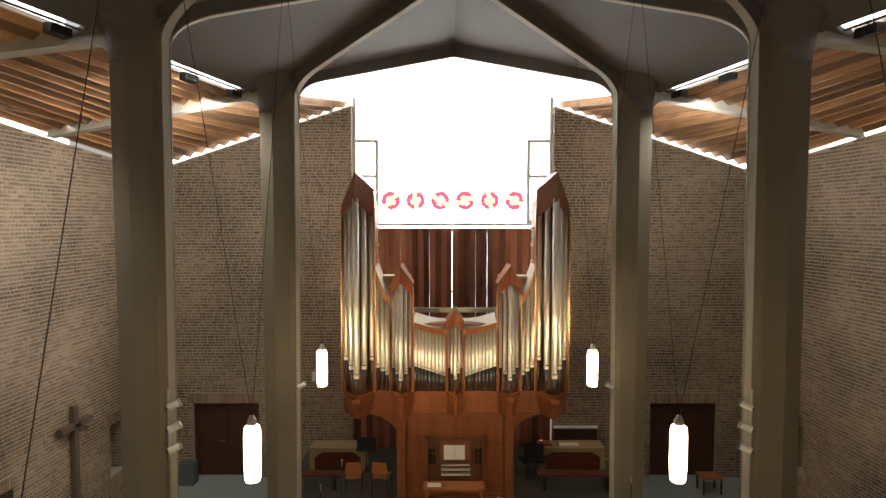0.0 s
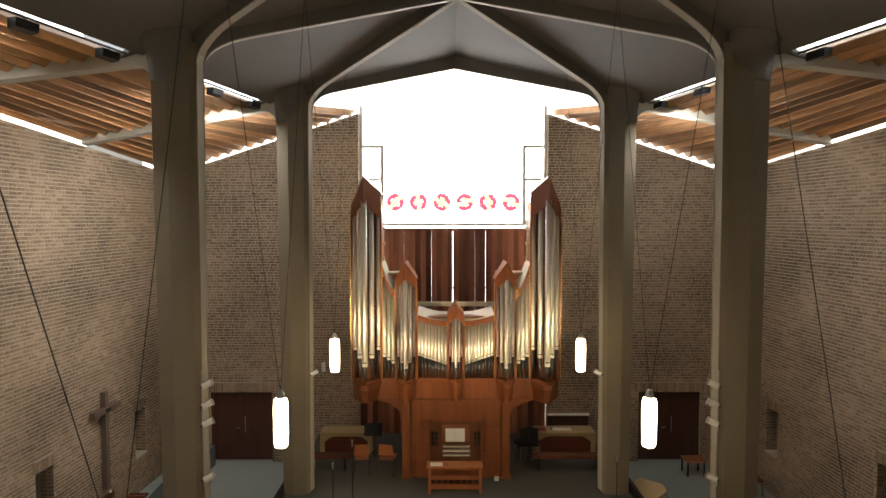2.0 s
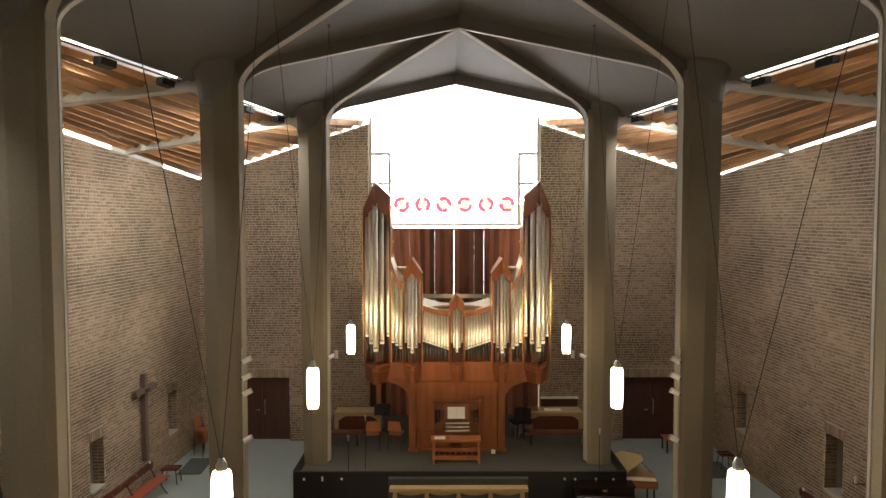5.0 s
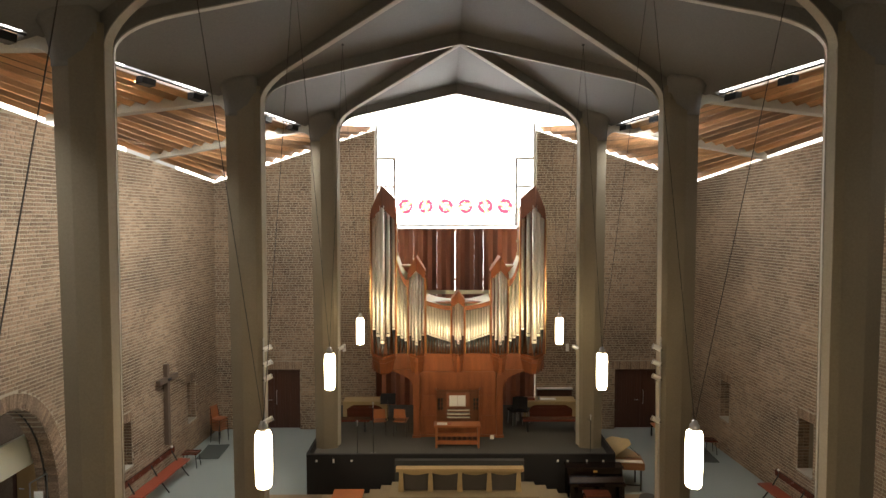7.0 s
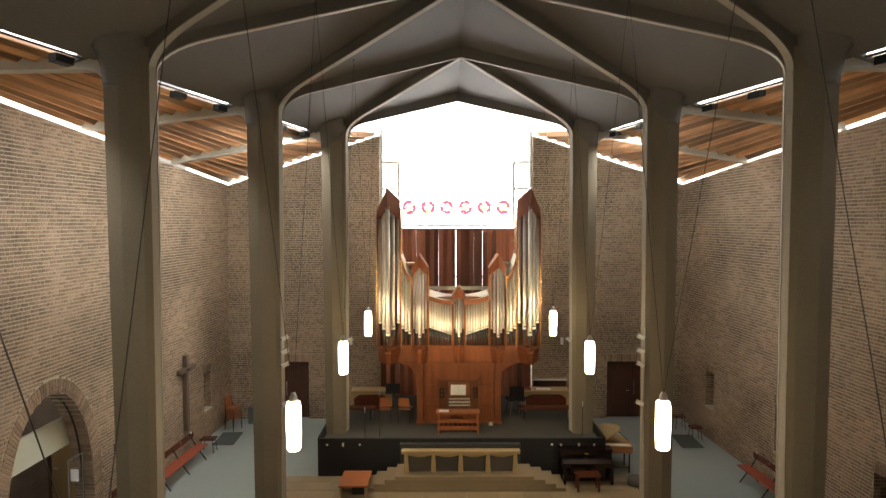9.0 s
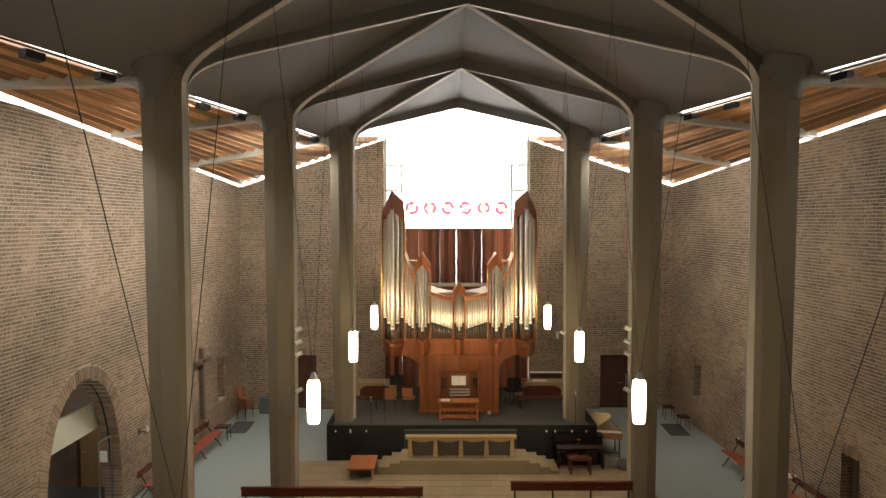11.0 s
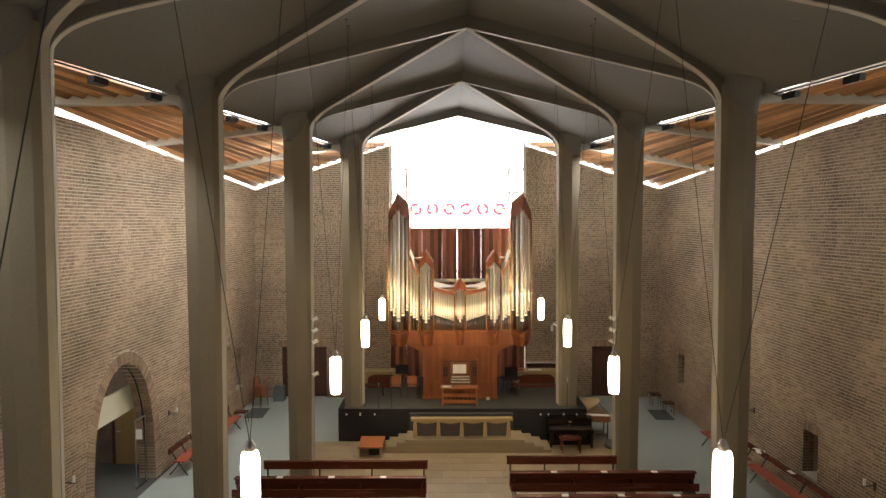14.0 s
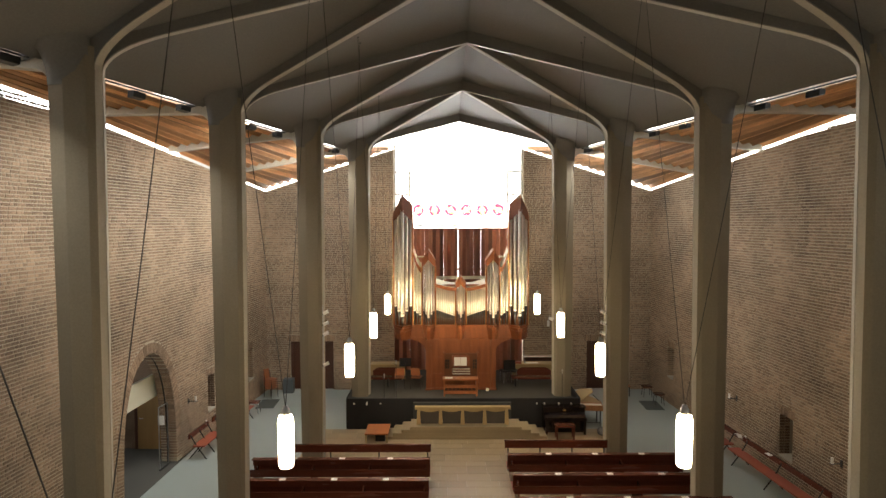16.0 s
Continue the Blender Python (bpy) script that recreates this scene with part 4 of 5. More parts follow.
front_desk(-5.60, -1.03, 8.05)
front_desk(1.22, 4.35, 8.36)
for i in range(4):
    pew(-6.05 + 0.05 * i, -1.03, 7.05 - 1.36 * i, "dark reddish-brown wooden pew with a book ledge and leaflets")
    pew(1.2, 6.15 + 0.1 * i, 7.36 - 1.36 * i, "dark reddish-brown wooden pew with a book ledge and leaflets")

# ---------------------------------------------------------------- benches, cross and candles along the side walls


def wall_bench(s, y0, y1):
    """A slim bench with a red seat and a back rail by the side wall."""
    y = 0.5 * (y0 + y1)
    tilt = math.degrees(math.atan(0.058)) * s
    b = thing("wall_bench", "slim bench with red seat and dark rail by the wall", "bench", (s * (wall_x(y) - 0.12), y, 0), "wall benches", turn=tilt)
    h = 0.5 * (y1 - y0)
    part("seat", box(min(-s * 0.70, -s * 0.32), max(-s * 0.70, -s * 0.32), -h, h, 0.42, 0.46), RED_WOOD, b, "red painted seat", bevel=0.008)
    part("back_rail", box(min(-s * 0.22, -s * 0.18), max(-s * 0.22, -s * 0.18), -h, h, 0.66, 0.82), PEW, b, bevel=0.006)
    for f in (-0.86, 0.0, 0.86):
        part("leg", tube([(-s * 0.72, f * h, 0.0), (-s * 0.40, f * h, 0.42), (-s * 0.19, f * h, 0.80)], 0.018, 6), DARK_METAL, b)
        part("leg", tube([(-s * 0.16, f * h, 0.0), (-s * 0.52, f * h, 0.42)], 0.018, 6), DARK_METAL, b)
    part("knob", lathe([(0.02, 0), (0.035, 0.03), (0.02, 0.06)], (-s * 0.2, h - 0.12, 0.82), 8), WHITE, b)


wall_bench(-1, 10.75, 13.3)
wall_bench(-1, 9.1, 10.45)
wall_bench(1, 9.2, 11.6)
wall_bench(1, 5.0, 8.9)
for y, x, t in ((9.0, 9.0, 20), (8.8, 8.95, -10), (7.4, 9.08, 5)):
    lf = thing("leaflet", "white song leaflet on the wall bench rail", "leaflet", (x - 0.33, y, 0.822), "leaflets", turn=t)
    part("sheet", box(-0.06, 0.06, -0.10, 0.10, 0, 0.012), PAPER, lf)

cross = thing("wall_cross", "tall dark weathered wooden cross on the brick wall", "cross", (-wall_x(13.4) + 0.02, 13.4, 0.83), turn=-3.3)
part("upright", box(0.0, 0.13, -0.065, 0.065, 0, 2.45), CROSS_WOOD, cross, bevel=0.01)
part("arm", box(0.03, 0.16, -0.52, 0.52, 1.93, 2.07), CROSS_WOOD, cross, bevel=0.01)
part("binding", box(0.0, 0.175, -0.085, 0.085, 1.96, 2.04), DARK_METAL, cross)


def sconce(s, y, z):
    c = thing("candle_sconce", "black iron wall bracket with a white candle", "candle holder", (s * wall_x(y), y, z), "wall candles")
    part("plate", box(-0.02, 0.02, -0.04, 0.04, -0.09, 0.09), DARK_METAL, c)
    part("arm", tube([(0, 0, 0), (-s * 0.25, 0, 0.0)], 0.014, 6), DARK_METAL, c)
    part("dish", lathe([(0.02, -0.01), (0.06, 0.0), (0.06, 0.012)], (-s * 0.25, 0, 0), 12), DARK_METAL, c)
    part("candle", lathe([(0.032, 0.012), (0.032, 0.16), (0.01, 0.165)], (-s * 0.25, 0, 0), 10), PAPER, c, "white wax candle")


sconce(-1, 9.75, 1.7)
sconce(-1, 5.1, 1.6)
sconce(1, 9.86, 1.72)
sconce(1, 5.1, 1.5)

# ---------------------------------------------------------------- chairs, tables and instruments


def chair(x, y, z, turn, label="stacking chair with plywood seat and back on dark legs"):
    c = thing("chair", label, "chair", (x, y, z), "chairs", turn=turn)
    part("seat", box(-0.20, 0.20, -0.20, 0.20, 0.43, 0.455), CHAIR_WOOD, c, bevel=0.01)
    part("backrest", slab([(-0.20, 0.20, 0.56), (0.20, 0.20, 0.56), (0.17, 0.25, 0.86), (-0.17, 0.25, 0.86)], (0, 0.015, 0)), CHAIR_WOOD, c, bevel=0.006)
    for sx in (-1, 1):
        part("front_leg", tube([(sx * 0.20, -0.2, 0), (sx * 0.19, -0.17, 0.43)], 0.012, 6), DARK_METAL, c)
        part("back_leg", tube([(sx * 0.20, 0.22, 0), (sx * 0.19, 0.17, 0.43), (sx * 0.17, 0.24, 0.80)], 0.012, 6), DARK_METAL, c)
    return c


chair(-2.42, 14.1, STAGE, 185)
chair(-1.74, 14.1, STAGE, 172)
for i in range(5):
    chair(-8.12, 15.85, 0.09 * i, 62 + 1.5 * i, "plywood chair in a stack by the corner of the brick walls")
box_grey = thing("loudspeaker_box", "grey box standing by the brick wall", "box", (-7.55, 16.6, 0))
part("cabinet", box(-0.22, 0.22, -0.18, 0.18, 0, 0.62), mat("grey_paint", (0.10, 0.12, 0.13), 0.6, scale=5, vary=0.15, fine=50, bump=0.05), box_grey, bevel=0.012)


def stool(x, y, label, w=0.2):
    c = thing("stool", label, "stool", (x, y, 0), "stools")
    part("seat", box(-w, w, -0.17, 0.17, 0.42, 0.46), PEW, c, bevel=0.012)
    for sx in (-1, 1):
        for sy in (-1, 1):
            part("leg", tube([(sx * (w - 0.02), sy * 0.15, 0), (sx * (w - 0.06), sy * 0.12, 0.42)], 0.013, 6), DARK_METAL, c)


stool(8.15, 15.9, "dark wooden stool by the niche wall")
stool(8.25, 14.75, "dark wooden stool by the brick wall")
stool(-8.2, 13.75, "dark low stool at the end of the wall bench", 0.24)
side_table = thing("side_table", "small pale wooden side table by the double door", "table", (7.15, 16.1, 0))
part("tabletop", box(-0.28, 0.28, -0.25, 0.25, 0.42, 0.46), CHAIR_WOOD, side_table, bevel=0.01)
for sx in (-1, 1):
    for sy in (-1, 1):
        part("leg", box(sx * 0.24 - 0.02, sx * 0.24 + 0.02, sy * 0.21 - 0.02, sy * 0.21 + 0.02, 0, 0.42), DARK_METAL, side_table)
MAT_M = mat("rubber_mat", (0.075, 0.09, 0.085), 0.8, scale=4, vary=0.2, fine=90, bump=0.3)
for x, y, t in ((-7.98, 14.9, 3), (7.9, 14.6, -3)):
    m = thing("door_mat", "dark green-grey rubber mat on the floor", "mat", (x, y, 0.004), "floor mats", turn=t)
    part("sheet", box(-0.36, 0.36, -0.6, 0.6, 0, 0.012), MAT_M, m, bevel=0.003)


def desk(x0, x1, y, label):
    """A long desk with a pale modesty panel that rises in a curve at both ends."""
    d = thing("desk", label, "desk", (0.5 * (x0 + x1), y, STAGE), "stage desks")
    h = 0.5 * (x1 - x0)
    part("top", box(-h, h, -0.1, 0.45, 0.64, 0.68), PALE_WOOD, d, bevel=0.008)
    part("panel", box(-h + 0.02, h - 0.02, -0.03, 0.0, 0.02, 0.638), PALE_WOOD, d, "pale wooden panel")
    m = 8
    arc = [(-h + 0.12 + 0.28 * j / m, -0.05, 0.40 + 0.14 * math.sin(math.pi / 2 * j / m)) for j in range(m + 1)]
    arc += [(h - 0.40 + 0.28 * j / m, -0.05, 0.40 + 0.14 * math.cos(math.pi / 2 * j / m)) for j in range(m + 1)]
    part("dark_panel", slab([(-h + 0.12, -0.05, 0.02)] + arc + [(h - 0.12, -0.05, 0.02)], (0, 0.018, 0)), PEW, d, "dark curved front panel")
    for s in (-1, 1):
        part("side", box(s * h - 0.02 - 0.001 * s, s * h + 0.02 - 0.001 * s, -0.02, 0.42, 0, 0.638), PALE_WOOD, d)


desk(-3.75, -2.3, 15.3, "pale wooden desk with dark curved front on the stage")
desk(2.3, 4.0, 15.3, "pale wooden desk with dark curved front, papers on top")
for x, y, w, h, m, lb in ((2.5, 15.4, 0.14, 0.07, RED_WOOD, "stack of red song books on the desk"), (3.1, 15.45, 0.26, 0.012, PAPER, "white papers lying on the desk"), (2.8, 15.42, 0.05, 0.11, FLOOR_M, "small greenish bottle on the desk")):
    it = thing("desk_item", lb, "book" if m is RED_WOOD else ("paper" if m is PAPER else "bottle"), (x, y, STAGE + 0.68))
    if m is FLOOR_M:
        part("glass", lathe([(0.03, 0), (0.032, 0.06), (0.012, 0.09), (0.012, 0.12)], sides=10), m, it, smooth=True)
    else:
        part("sheets", box(-w, w, -0.1, 0.1, 0, h), m, it, bevel=0.003)
for x0, x1 in ((-3.9, -2.75), (2.1, 3.95)):
    b = thing("stage_bench", "long red-brown bench before the desk on the stage", "bench", (0.5 * (x0 + x1), 14.35, STAGE), "stage benches")
    h = 0.5 * (x1 - x0)
    part("seat", box(-h, h, -0.16, 0.16, 0.34, 0.40), PEW, b, "red-brown seat", bevel=0.012)
    for s in (-1, 1):
        part("leg", box(s * (h - 0.15) - 0.03, s * (h - 0.15) + 0.03, -0.13, 0.13, 0, 0.34), DARK_METAL, b)
for x in (1.85, 2.1):
    ch = thing("office_chair", "black chair beside the desk on the stage", "chair", (x + 0.1, 15.0, STAGE), "black chairs", turn=200 if x < 2 else 160)
    part("seat", box(-0.20, 0.20, -0.20, 0.20, 0.44, 0.50), BLACK, ch, bevel=0.02)
    part("backrest", box(-0.19, 0.19, 0.17, 0.22, 0.56, 0.95), BLACK, ch, bevel=0.02)
    for sx in (-1, 1):
        for sy in (-1, 1):
            part("leg", tube([(sx * 0.18, sy * 0.18, 0), (sx * 0.16, sy * 0.16, 0.44)], 0.012, 6), STEEL, ch)
music = thing("music_stand", "black music stand on the stage", "stand", (-2.25, 15.1, STAGE))
part("pole", tube([(0, 0, 0.02), (0, 0, 0.75)], 0.012, 6), DARK_METAL, music)
part("desk", slab([(-0.25, 0, 0.62), (0.25, 0, 0.62), (0.25, 0.12, 0.95), (-0.25, 0.12, 0.95)], (0, 0.01, 0)), BLACK, music)
for a in (0, 120, 240):
    part("foot", tube([(0, 0, 0.2), (0.22 * math.cos(radians(a)), 0.22 * math.sin(radians(a)), 0.01)], 0.008, 5), DARK_METAL, music)


def mic_stand(x, y, h):
    m = thing("microphone_stand", "thin black microphone stand on the stage", "microphone stand", (x, y, STAGE), "microphone stands")
    part("pole", tube([(0, 0, 0.02), (0, 0, h)], 0.011, 6), DARK_METAL, m)
    part("base", lathe([(0.12, 0), (0.12, 0.015), (0.02, 0.03)], sides=14), DARK_METAL, m)
    part("microphone", lathe([(0.012, h), (0.014, h + 0.1), (0.026, h + 0.12), (0.026, h + 0.16), (0.01, h + 0.17)], sides=8), STEEL, m)
    part("boom", tube([(0, 0, h - 0.02), (-0.1, -0.05, h + 0.05)], 0.008, 5), DARK_METAL, m)


mic_stand(-2.86, 12.35, 0.85)
mic_stand(-2.42, 12.45, 1.35)
mic_stand(3.78, 12.4, 1.0)

piano = thing("upright_piano", "black polished upright piano against the stage front", "piano", (3.68, 11.52, 0))
PIANO = mat("piano_lacquer", (0.012, 0.008, 0.008), 0.14, scale=3, vary=0.2, fine=20, bump=0.01)
part("body", box(-0.74, 0.74, -0.05, 0.30, 0, 0.90), PIANO, piano, bevel=0.012)
part("lid", box(-0.77, 0.77, -0.08, 0.31, 0.902, 0.93), PIANO, piano, bevel=0.008)
part("key_bed", box(-0.74, 0.74, -0.34, -0.052, 0.52, 0.60), PIANO, piano, bevel=0.01)
part("fallboard", slab([(-0.72, -0.30, 0.602), (0.72, -0.30, 0.602), (0.72, -0.055, 0.72), (-0.72, -0.055, 0.72)], (0, 0.0, 0.02)), PIANO, piano)
for s in (-1, 1):
    part("leg", box(s * 0.68 - 0.04, s * 0.68 + 0.04, -0.32, -0.24, 0, 0.52), PIANO, piano, bevel=0.008)
part("plate", box(-0.05, 0.05, -0.07, -0.052, 0.80, 0.84), GOLD, piano, "small brass plate")
pb = thing("piano_bench", "brown wooden piano bench", "bench", (3.58, 10.9, 0))
part("seat", box(-0.33, 0.33, -0.17, 0.17, 0.44, 0.50), PEW, pb, bevel=0.012)
for sx in (-1, 1):
    for sy in (-1, 1):
        part("leg", box(sx * 0.29 - 0.025, sx * 0.29 + 0.025, sy * 0.13 - 0.025, sy * 0.13 + 0.025, 0, 0.44), PEW, pb)

harp = thing("harpsichord", "brown wooden harpsichord with its pale lid raised, beside the stage", "harpsichord", (4.85, 12.75, 0), turn=-6)
HARP = mat("harpsichord_wood", (0.33, 0.15, 0.06), 0.4, scale=4, vary=0.2, fine=25, bump=0.05, stretch=(0.6, 5, 5))
body = [(-0.42, -0.75), (0.42, -0.75), (0.42, -0.1), (0.15, 0.35), (-0.1, 0.8), (-0.42, 0.9)]
part("case", slab([(x, y, 0.62) for x, y in body], (0, 0, 0.2)), HARP, harp, bevel=0.008)
part("keyboard", box(-0.38, 0.38, -0.74, -0.56, 0.822, 0.84), IVORY, harp, "pale keys")
part("soundboard", slab([(x * 0.92, y * 0.92, 0.822) for x, y in body[2:] + [(-0.42, -0.4), (0.42, -0.4)]], (0, 0, 0.006)), PALE_WOOD, harp)
part("lid", slab([(-0.42 + (x + 0.42) * 0.62, y, 0.83 + (x + 0.42) * 0.5) for x, y in ((-0.42, -0.5), (0.42, -0.5), (0.42, -0.1), (0.15, 0.35), (-0.1, 0.8), (-0.42, 0.9))], (0, 0, 0.02)), PALE_WOOD, harp, "pale raised lid")
part("lid_stick", tube([(0.38, -0.2, 0.82), (0.12, -0.2, 1.08)], 0.01, 6), DARK_METAL, harp)
for x, y in ((-0.34, -0.66), (0.34, -0.66), (0.3, -0.1), (-0.3, 0.72)):
    part("leg", tube([(x, y, 0), (x, y, 0.62)], 0.022, 8), DARK_METAL, harp)
part("stretcher", tube([(-0.34, -0.66, 0.16), (0.34, -0.66, 0.16)], 0.015, 6), DARK_METAL, harp)
pouf = thing("pouf", "round grey floor cushion beside the piano", "cushion", (5.05, 11.25, 0))
part("cushion", lathe([(0.16, 0), (0.23, 0.04), (0.25, 0.13), (0.22, 0.22), (0.12, 0.25)], sides=20), mat("grey_fabric", (0.10, 0.10, 0.095), 0.9, scale=5, vary=0.2, fine=120, bump=0.3), pouf, smooth=True)

ledge = thing("wall_ledge", "white ledge over a brown panel on the gable wall", "ledge", (3.6, BACK, STAGE))
part("board", box(-0.64, 0.64, -0.16, 0.0, 0.60, 0.64), WHITE, ledge, bevel=0.006)
part("panel", box(-0.62, 0.62, -0.10, 0.0, 0.0, 0.60), DOOR_WOOD, ledge)

# ---------------------------------------------------------------- vestibule behind the arch
vest = thing("vestibule", "small brick entrance room behind the arched doorway", "room", kind="structure")
part("wall", box(-13.0, -9.56, 10.05, 10.3, 0, 4.6), BRICK, vest)
part("wall", box(-13.0, -12.7, 4.2, 10.05, 0, 2.2), BRICK, vest)
part("wall", box(-13.0, -12.7, 4.2, 10.05, 3.9, 4.6), BRICK, vest)
# unseen area lamp in a made-up wall gap, added to brighten the entrance room
area("entrance_fill", -12.72, 7.1, 3.05, 0, -90, 0, 1.6, 5.0, 22, (0.95, 0.98, 1.0))
part("wall", box(-13.0, -9.72, 3.9, 4.2, 0, 4.6), BRICK, vest)
part("ceiling", box(-13.0, -9.72, 3.9, 10.3, 4.6, 4.75), PLASTER, vest)
part("floor", box(-13.0, -9.0, 4.0, 10.3, 0.004, 0.012), CARPET, vest, "dark floor")
head = thing("door_header", "cream painted panel over the entrance screen", "panel", (-9.68, 6.4, 2.12), kind="structure")
part("panel", box(-0.08, 0.0, 0.0, 2.62, 0.0, 0.72), CREAM, head, bevel=0.006)
ydoor = thing("door_3", "yellow-brown wooden door in the entrance room, closed", "door", (-10.85, 10.0, 0), kind="structure")
part("door_leaf", box(0.0, 0.80, -0.01, 0.045, 0.0, 2.08), YELLOW_WOOD, ydoor, bevel=0.006)
part("door_frame", box(-0.09, -0.005, -0.03, 0.045, 0, 2.14), DOOR_WOOD, ydoor)
part("door_frame", box(0.805, 0.90, -0.03, 0.045, 0, 2.14), CREAM, ydoor, "cream door post")
part("door_handle", tube([(0.08, -0.01, 1.05), (0.08, -0.05, 1.05), (0.19, -0.05, 1.05)], 0.011, 6), STEEL, ydoor)
leaf = thing("door_4", "clear glass door leaf in a thin dark frame inside the arch", "door", (-wall_x(8.35) - 0.16, 8.35, 0), kind="structure", turn=-3.3)
pane = part("pane", box(-0.006, 0.006, -0.10, 0.38, 0.05, 1.95), PANE, leaf)
pane.visible_shadow = False
part("bottom_rail", box(-0.02, 0.02, -0.12, 0.40, 0.005, 0.05), DARK_METAL, leaf)
part("top_rail", box(-0.015, 0.015, -0.12, 0.40, 1.95, 1.97), STEEL, leaf)
for y in (-0.12, 0.38):
    part("stile", box(-0.012, 0.012, y, y + 0.02, 0.05, 1.95), STEEL, leaf)
notice = thing("notice_sheet", "white paper notice fixed to the arch frame", "paper", (-9.46, 8.74, 1.25))
part("sheet", box(-0.10, 0.10, 0, 0.006, 0, 0.30), PAPER, notice)
frame_w = thing("arch_frame", "dark metal glazing frame that follows the arch", "frame", (0, 0, 0), kind="structure")
pts = []
mid = 0.5 * (ARCH[0] + ARCH[1])
for j in range(41):
    z = ARCH[2] * min(1, math.sin(math.pi / 2 * j / 40) * 0.9985)
    pts.append((mid + arch_half(z) - 0.02, z))
far = [(-wall_x(y) - 0.28, y, z) for y, z in pts]
near = [(-wall_x(2 * mid - y) - 0.28, 2 * mid - y, z) for y, z in pts[::-1]]
part("bar", tube(far + near[1:], 0.025, 6), DARK_METAL, frame_w)

# ---------------------------------------------------------------- brickwork and paving
COURSE, LONG, SHORT, JOINT = 0.084, 0.22, 0.11, 0.020
BOX_FACES = [(0, 1, 5, 4), (1, 2, 6, 5), (2, 3, 7, 6), (3, 0, 4, 7), (4, 5, 6, 7)]


def brickwork(parent, to_world, length, top, blocked, pick):
    """Bricks over a wall face: single ones where pick says so, the rest joined. u runs along, v up."""
    rng = random.Random(7)
    verts, faces, singles = [], [], []
    v = 0.0
    while v < 11.5:
        u = -rng.random() * LONG
        while u < length:
            w = LONG if rng.random() < 0.62 else SHORT
            a, b = max(u, 0.0), min(u + w - JOINT, length)
            u += w
            if b - a < 0.03:
                continue
            z0, z1 = v + 0.5 * JOINT, v + COURSE - 0.5 * JOINT
            if z1 > min(top(a), top(b)):
                continue
            for a2, b2 in blocked(a, b, 0.5 * (z0 + z1)):
                if b2 - a2 < 0.03:
                    continue
                h = 0.007 + 0.005 * rng.random()
                e = 0.003
                dz = (rng.random() - 0.5) * 0.004
                p = [(a2, 0, z0 + dz), (b2, 0, z0 + dz), (b2, 0, z1 + dz), (a2, 0, z1 + dz), (a2 + e, h, z0 + e + dz), (b2 - e, h, z0 + e + dz), (b2 - e, h, z1 - e + dz), (a2 + e, h, z1 - e + dz)]
                if pick(a2, v) and len(singles) < 290:
                    singles.append((a2, b2 - a2, z0))
                    continue
                k = len(verts)
                verts += [to_world(*q) for q in p]
                faces += [tuple(k + i for i in f) for f in BOX_FACES]
        v += COURSE
    me = bpy.data.meshes.new("brickwork")
    me.from_pydata(verts, [], faces)
    me.materials.append(BRICK)
    ob = new("brickwork", me)
    ob.parent = parent
    tagged(ob, kind="stuff")
    shared = {}
    o = Vector(to_world(0, 0, 0))
    along = (Vector(to_world(1, 0, 0)) - o)
    out = (Vector(to_world(0, 1, 0)) - o)
    turn = Matrix(((along.x, out.x, 0, 0), (along.y, out.y, 0, 0), (0, 0, 1, 0), (0, 0, 0, 1)))
    for a, w, z in singles:
        key = round(w, 2)
        if key not in shared:
            hh = COURSE - JOINT
            e, h = 0.003, 0.012
            p = [(0, 0, 0), (key, 0, 0), (key, 0, hh), (0, 0, hh), (e, h, e), (key - e, h, e), (key - e, h, hh - e), (e, h, hh - e)]
            m = bpy.data.meshes.new("brick")
            m.from_pydata(p, [], BOX_FACES)
            m.materials.append(BRICK)
            shared[key] = m
        b = new("brick", shared[key])
        b.parent = parent
        b.matrix_world = Matrix.Translation(to_world(a, 0, z)) @ turn


def cut(a, b, lo, hi):
    """What is left of a..b outside lo..hi."""
    if b <= lo or a >= hi:
        return [(a, b)]
    return [(x, y) for x, y in ((a, min(b, lo)), (max(a, hi), b)) if y > x]


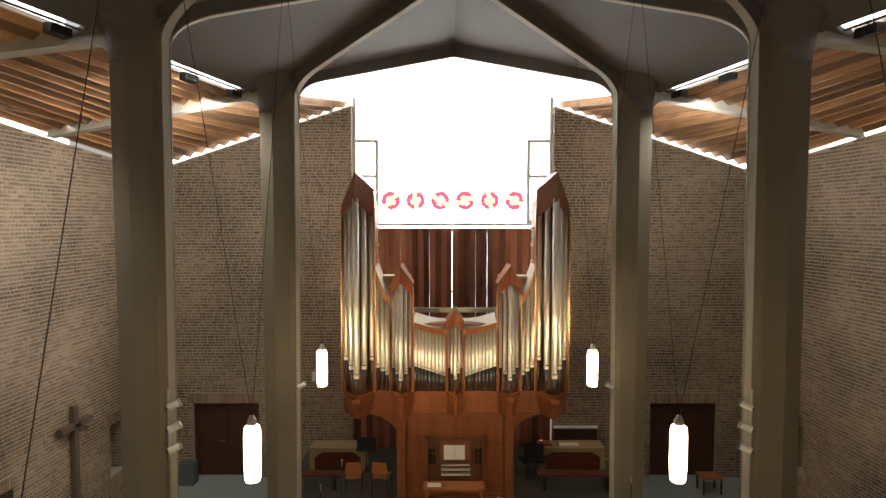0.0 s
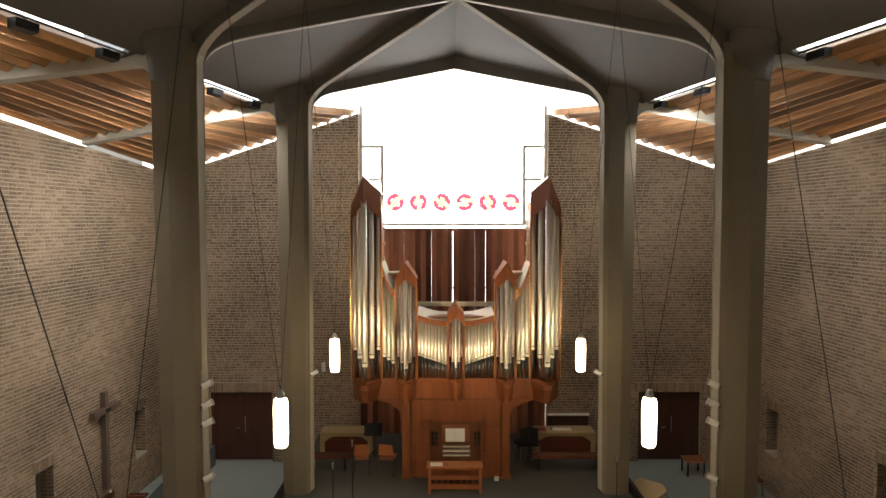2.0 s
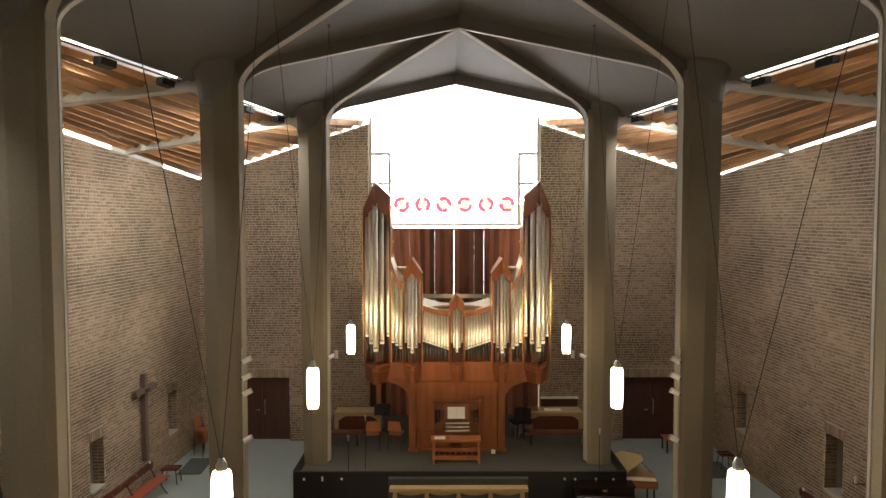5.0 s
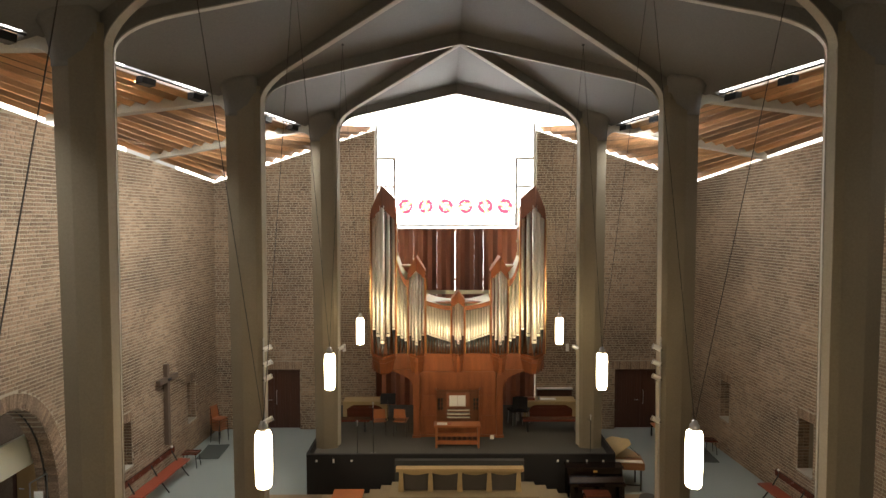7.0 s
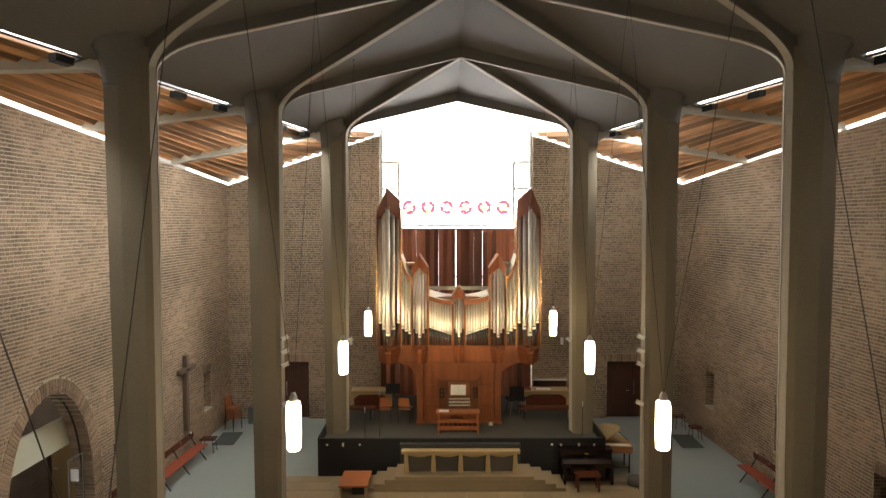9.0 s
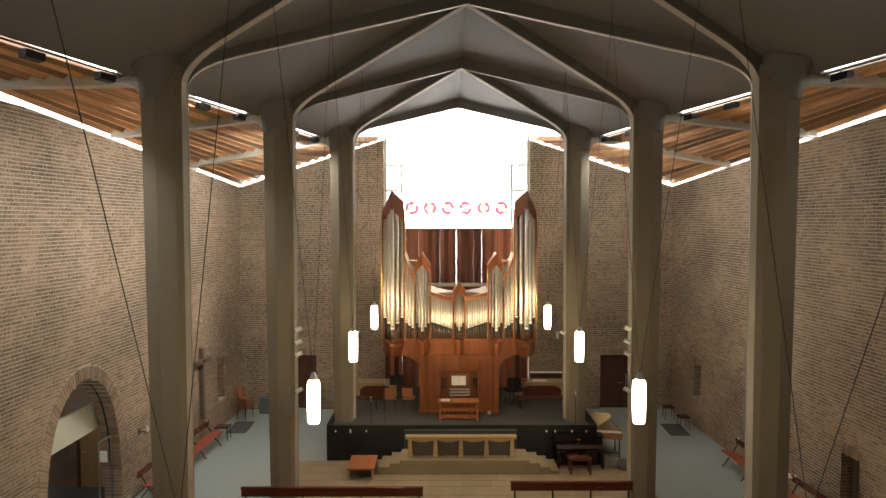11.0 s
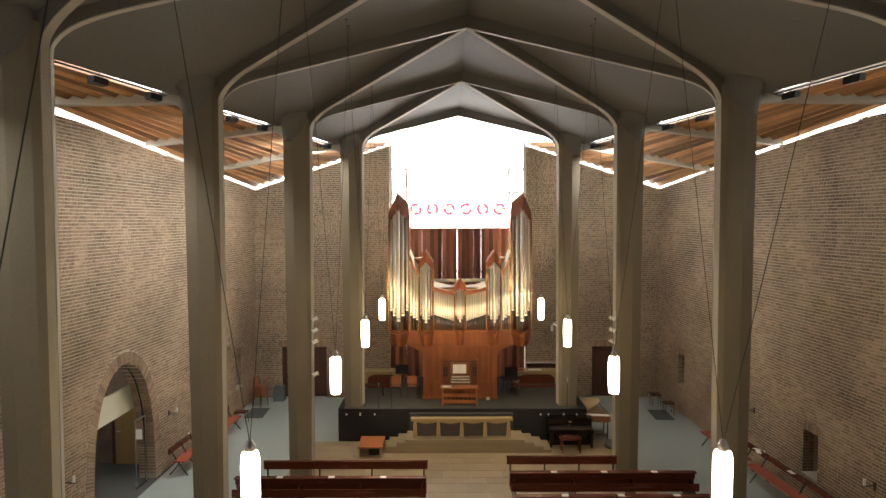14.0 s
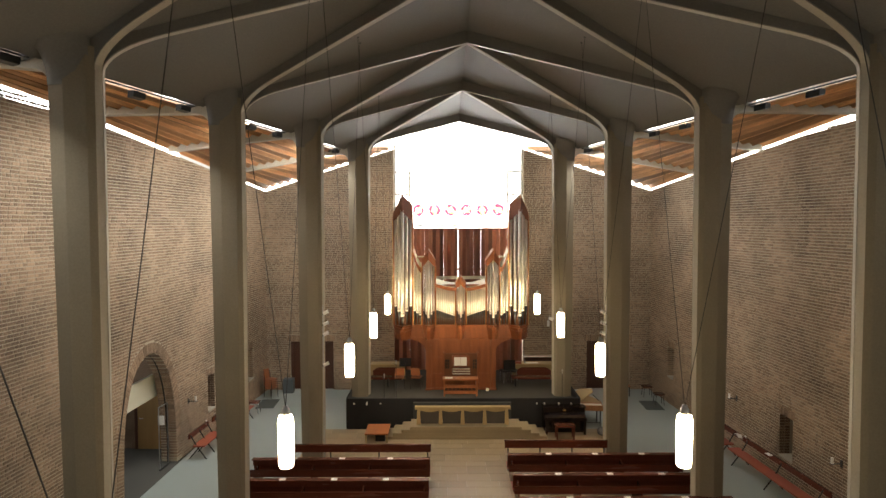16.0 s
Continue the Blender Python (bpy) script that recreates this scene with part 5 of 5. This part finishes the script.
def side_bricks(s, parent, niches, arch, near):
    slope = 0.058
    k = math.hypot(1, slope)
    y_start = -3.0

    def to_world(u, n, v):
        y = y_start + u / k
        return (s * (wall_x(y) - n / k), y - n * slope / k * 1.0, v)

    def blocked(a, b, z):
        out = [(a, b)]
        for y0, y1, z0, z1 in niches:
            if z0 < z < z1 + 0.26:
                lo, hi = (y0 - y_start) * k, (y1 - y_start) * k
                out = [r for p in out for r in cut(*p, lo - 0.01, hi + 0.01)]
        if arch:
            mid = 0.5 * (arch[0] + arch[1])
            g = arch[2] + 0.32
            if z < g:
                hw = (0.5 * (arch[1] - arch[0]) + 0.31) * math.sqrt(max(0.0, 1 - (z / g) ** 3.0))
                out = [r for p in out for r in cut(*p, (mid - hw - y_start) * k, (mid + hw - y_start) * k)]
        return out

    def top(u):
        return wall_top(y_start + u / k)

    brickwork(parent, to_world, (BACK - y_start) * k, top, blocked, lambda u, v: near[0] < u / k + y_start < near[1] and near[2] < v < near[3])
    # soldier bricks over the niches
    for y0, y1, z0, z1 in niches:
        bm = bmesh.new()
        n = int((y1 - y0 + 0.16) / 0.08)
        for i in range(n):
            y = y0 - 0.08 + i * 0.08
            x = wall_x(y)
            box(min(s * x, s * (x - 0.012)), max(s * x, s * (x - 0.012)), y + 0.006, y + 0.074, z1 + 0.01, z1 + 0.25, bm)
        tagged(part("soldier_course", bm, BRICK, parent), kind="stuff")
        bm = bmesh.new()
        x = wall_x(y0)
        box(min(s * (x - 0.05), s * (x + 0.44)), max(s * (x - 0.05), s * (x + 0.44)), y0 - 0.02, y1 + 0.02, z0 - 0.03, z0 + 0.02, bm)
        part("niche_sill", bm, CONCRETE_LIGHT, parent, "pale stone sill")
        x = wall_x(y0)
        # a dark brown panel closes the back of the niche
        part("niche_back", box(min(s * (x + 0.415), s * (x + 0.455)), max(s * (x + 0.415), s * (x + 0.455)), y0 + 0.004, y1 - 0.004, z0 + 0.02, z1), DOOR_WOOD, parent, "dark panel closing the niche")
        bm = bmesh.new()
        v = z0 + 0.02
        while v < z1 - 0.05:
            for q in (y0, y1):
                xx = wall_x(q)
                a, b = (q, q + 0.01) if q == y0 else (q - 0.01, q)
                box(min(s * (xx + 0.005), s * (xx + 0.145)), max(s * (xx + 0.005), s * (xx + 0.145)), a, b, v + 0.006, v + 0.072, bm)
                box(min(s * (xx + 0.158), s * (xx + 0.295)), max(s * (xx + 0.158), s * (xx + 0.295)), a, b, v + 0.006, v + 0.072, bm)
            v += COURSE
        tagged(part("reveal_bricks", bm, BRICK, parent), kind="stuff")


side_bricks(-1, wall_west, NICHES_W, ARCH, (4.2, 5.7, 5.0, 9.0))
side_bricks(1, wall_east, NICHES_E, None, (5.0, 6.5, 5.0, 9.0))


def gable_bricks():
    def to_world(u, n, v):
        return (-8.62 + u, BACK - n, v)

    def blocked(a, b, z):
        out = cut(a, b, WX0 - 0.03 + 8.62, WX1 + 0.03 + 8.62)
        for d0, d1 in DOORS:
            if z < DOOR_H + 0.31:
                g = 0.0 if z < DOOR_H else 0.12
                out = [r for p in out for r in cut(*p, d0 + 8.62 - g, d1 + 8.62 + g)]
        return out

    brickwork(wall_north, to_world, 17.24, lambda u: gable_top(-8.62 + u), blocked, lambda u, v: 3.5 < u < 5.7 and 3.0 < v < 6.0)
    for d0, d1 in DOORS:
        n = int((d1 - d0 + 0.24) / 0.08)
        for i in range(n):
            x = d0 - 0.12 + i * 0.08
            part("soldier_brick", box(x + 0.006, x + 0.074, BACK - 0.013, BACK, DOOR_H + 0.005, DOOR_H + 0.295), BRICK, wall_north)


gable_bricks()

# ring of bricks round the arch
mid = 0.5 * (ARCH[0] + ARCH[1])
hw, zt = 0.5 * (ARCH[1] - ARCH[0]), ARCH[2]


def ring_point(f, grow):
    """A point on the arch line; f from -1 (near foot) to 1 (far foot)."""
    a = math.pi / 2 * (1 - abs(f))
    z = (zt + grow) * math.sin(a) ** (2 / 3.0)
    y = (hw + grow) * math.cos(a)
    return (mid + (y if f > 0 else -y), z)


m = 800
line = [ring_point(-1 + 2 * i / m, 0.0) for i in range(m + 1)]
outer = [ring_point(-1 + 2 * i / m, 0.29) for i in range(m + 1)]
acc, last = 0.0, 0
for i in range(1, m + 1):
    acc += math.dist(line[i], line[i - 1])
    if acc > 0.078:
        j = max(last, i - int((i - last) * 0.16) - 1)
        q = [line[last], line[j], outer[j], outer[last]]
        part("arch_brick", slab([(-wall_x(y) - 0.0, y, z) for y, z in q], (0.014, 0, 0)), BRICK, wall_west)
        last, acc = i, 0.0
bm = bmesh.new()
acc, last = 0.0, 0
for i in range(1, m + 1):
    acc += math.dist(line[i], line[i - 1])
    if acc > 0.078:
        j = max(last, i - int((i - last) * 0.16) - 1)
        for d0, d1 in ((0.0, 0.24), (0.255, 0.49)):
            (ya, za), (yb, zb) = line[last], line[j]
            q = [(-wall_x(ya) - d0, ya, za), (-wall_x(yb) - d0, yb, zb), (-wall_x(yb) - d1, yb, zb), (-wall_x(ya) - d1, ya, za)]
            n = Vector((0, mid - ya, 0.35 * zt - za)).normalized() * 0.03
            slab(q, n, bm)
        last, acc = i, 0.0
tagged(part("arch_soffit_bricks", bm, BRICK, wall_west), kind="stuff")

# flagstones of the middle aisle and the crossing before the stage
paving = thing("pavement", "worn beige flagstones of the middle aisle and crossing", "paving", kind="structure")
part("bed", box(-5.3, 5.4, REAR, 11.85, 0.001, 0.006), MORTAR, paving)
shared = {}
rng = random.Random(3)
row, y = 0, 11.84
count = 0
while y > 3.4:
    d = (0.4, 0.55, 0.5)[row % 3]
    x = -5.28
    while x < 5.35:
        w = rng.choice((0.6, 0.8, 0.95))
        w = min(w, 5.38 - x)
        key = (round(w, 2), d)
        if key[0] > 0.12:
            if key not in shared:
                me = bpy.data.meshes.new("flagstone")
                a, b, h, e = key[0] - 0.008, d - 0.008, 0.012, 0.004
                p = [(0, 0, 0), (a, 0, 0), (a, b, 0), (0, b, 0), (e, e, h), (a - e, e, h), (a - e, b - e, h), (e, b - e, h)]
                me.from_pydata(p, [], BOX_FACES)
                me.materials.append(FLAG)
                shared[key] = me
            t = new("flagstone", shared[key])
            t.parent = paving
            t.location = (x, y - d, 0.004)
            count += 1
        x += w
    y -= d
    row += 1
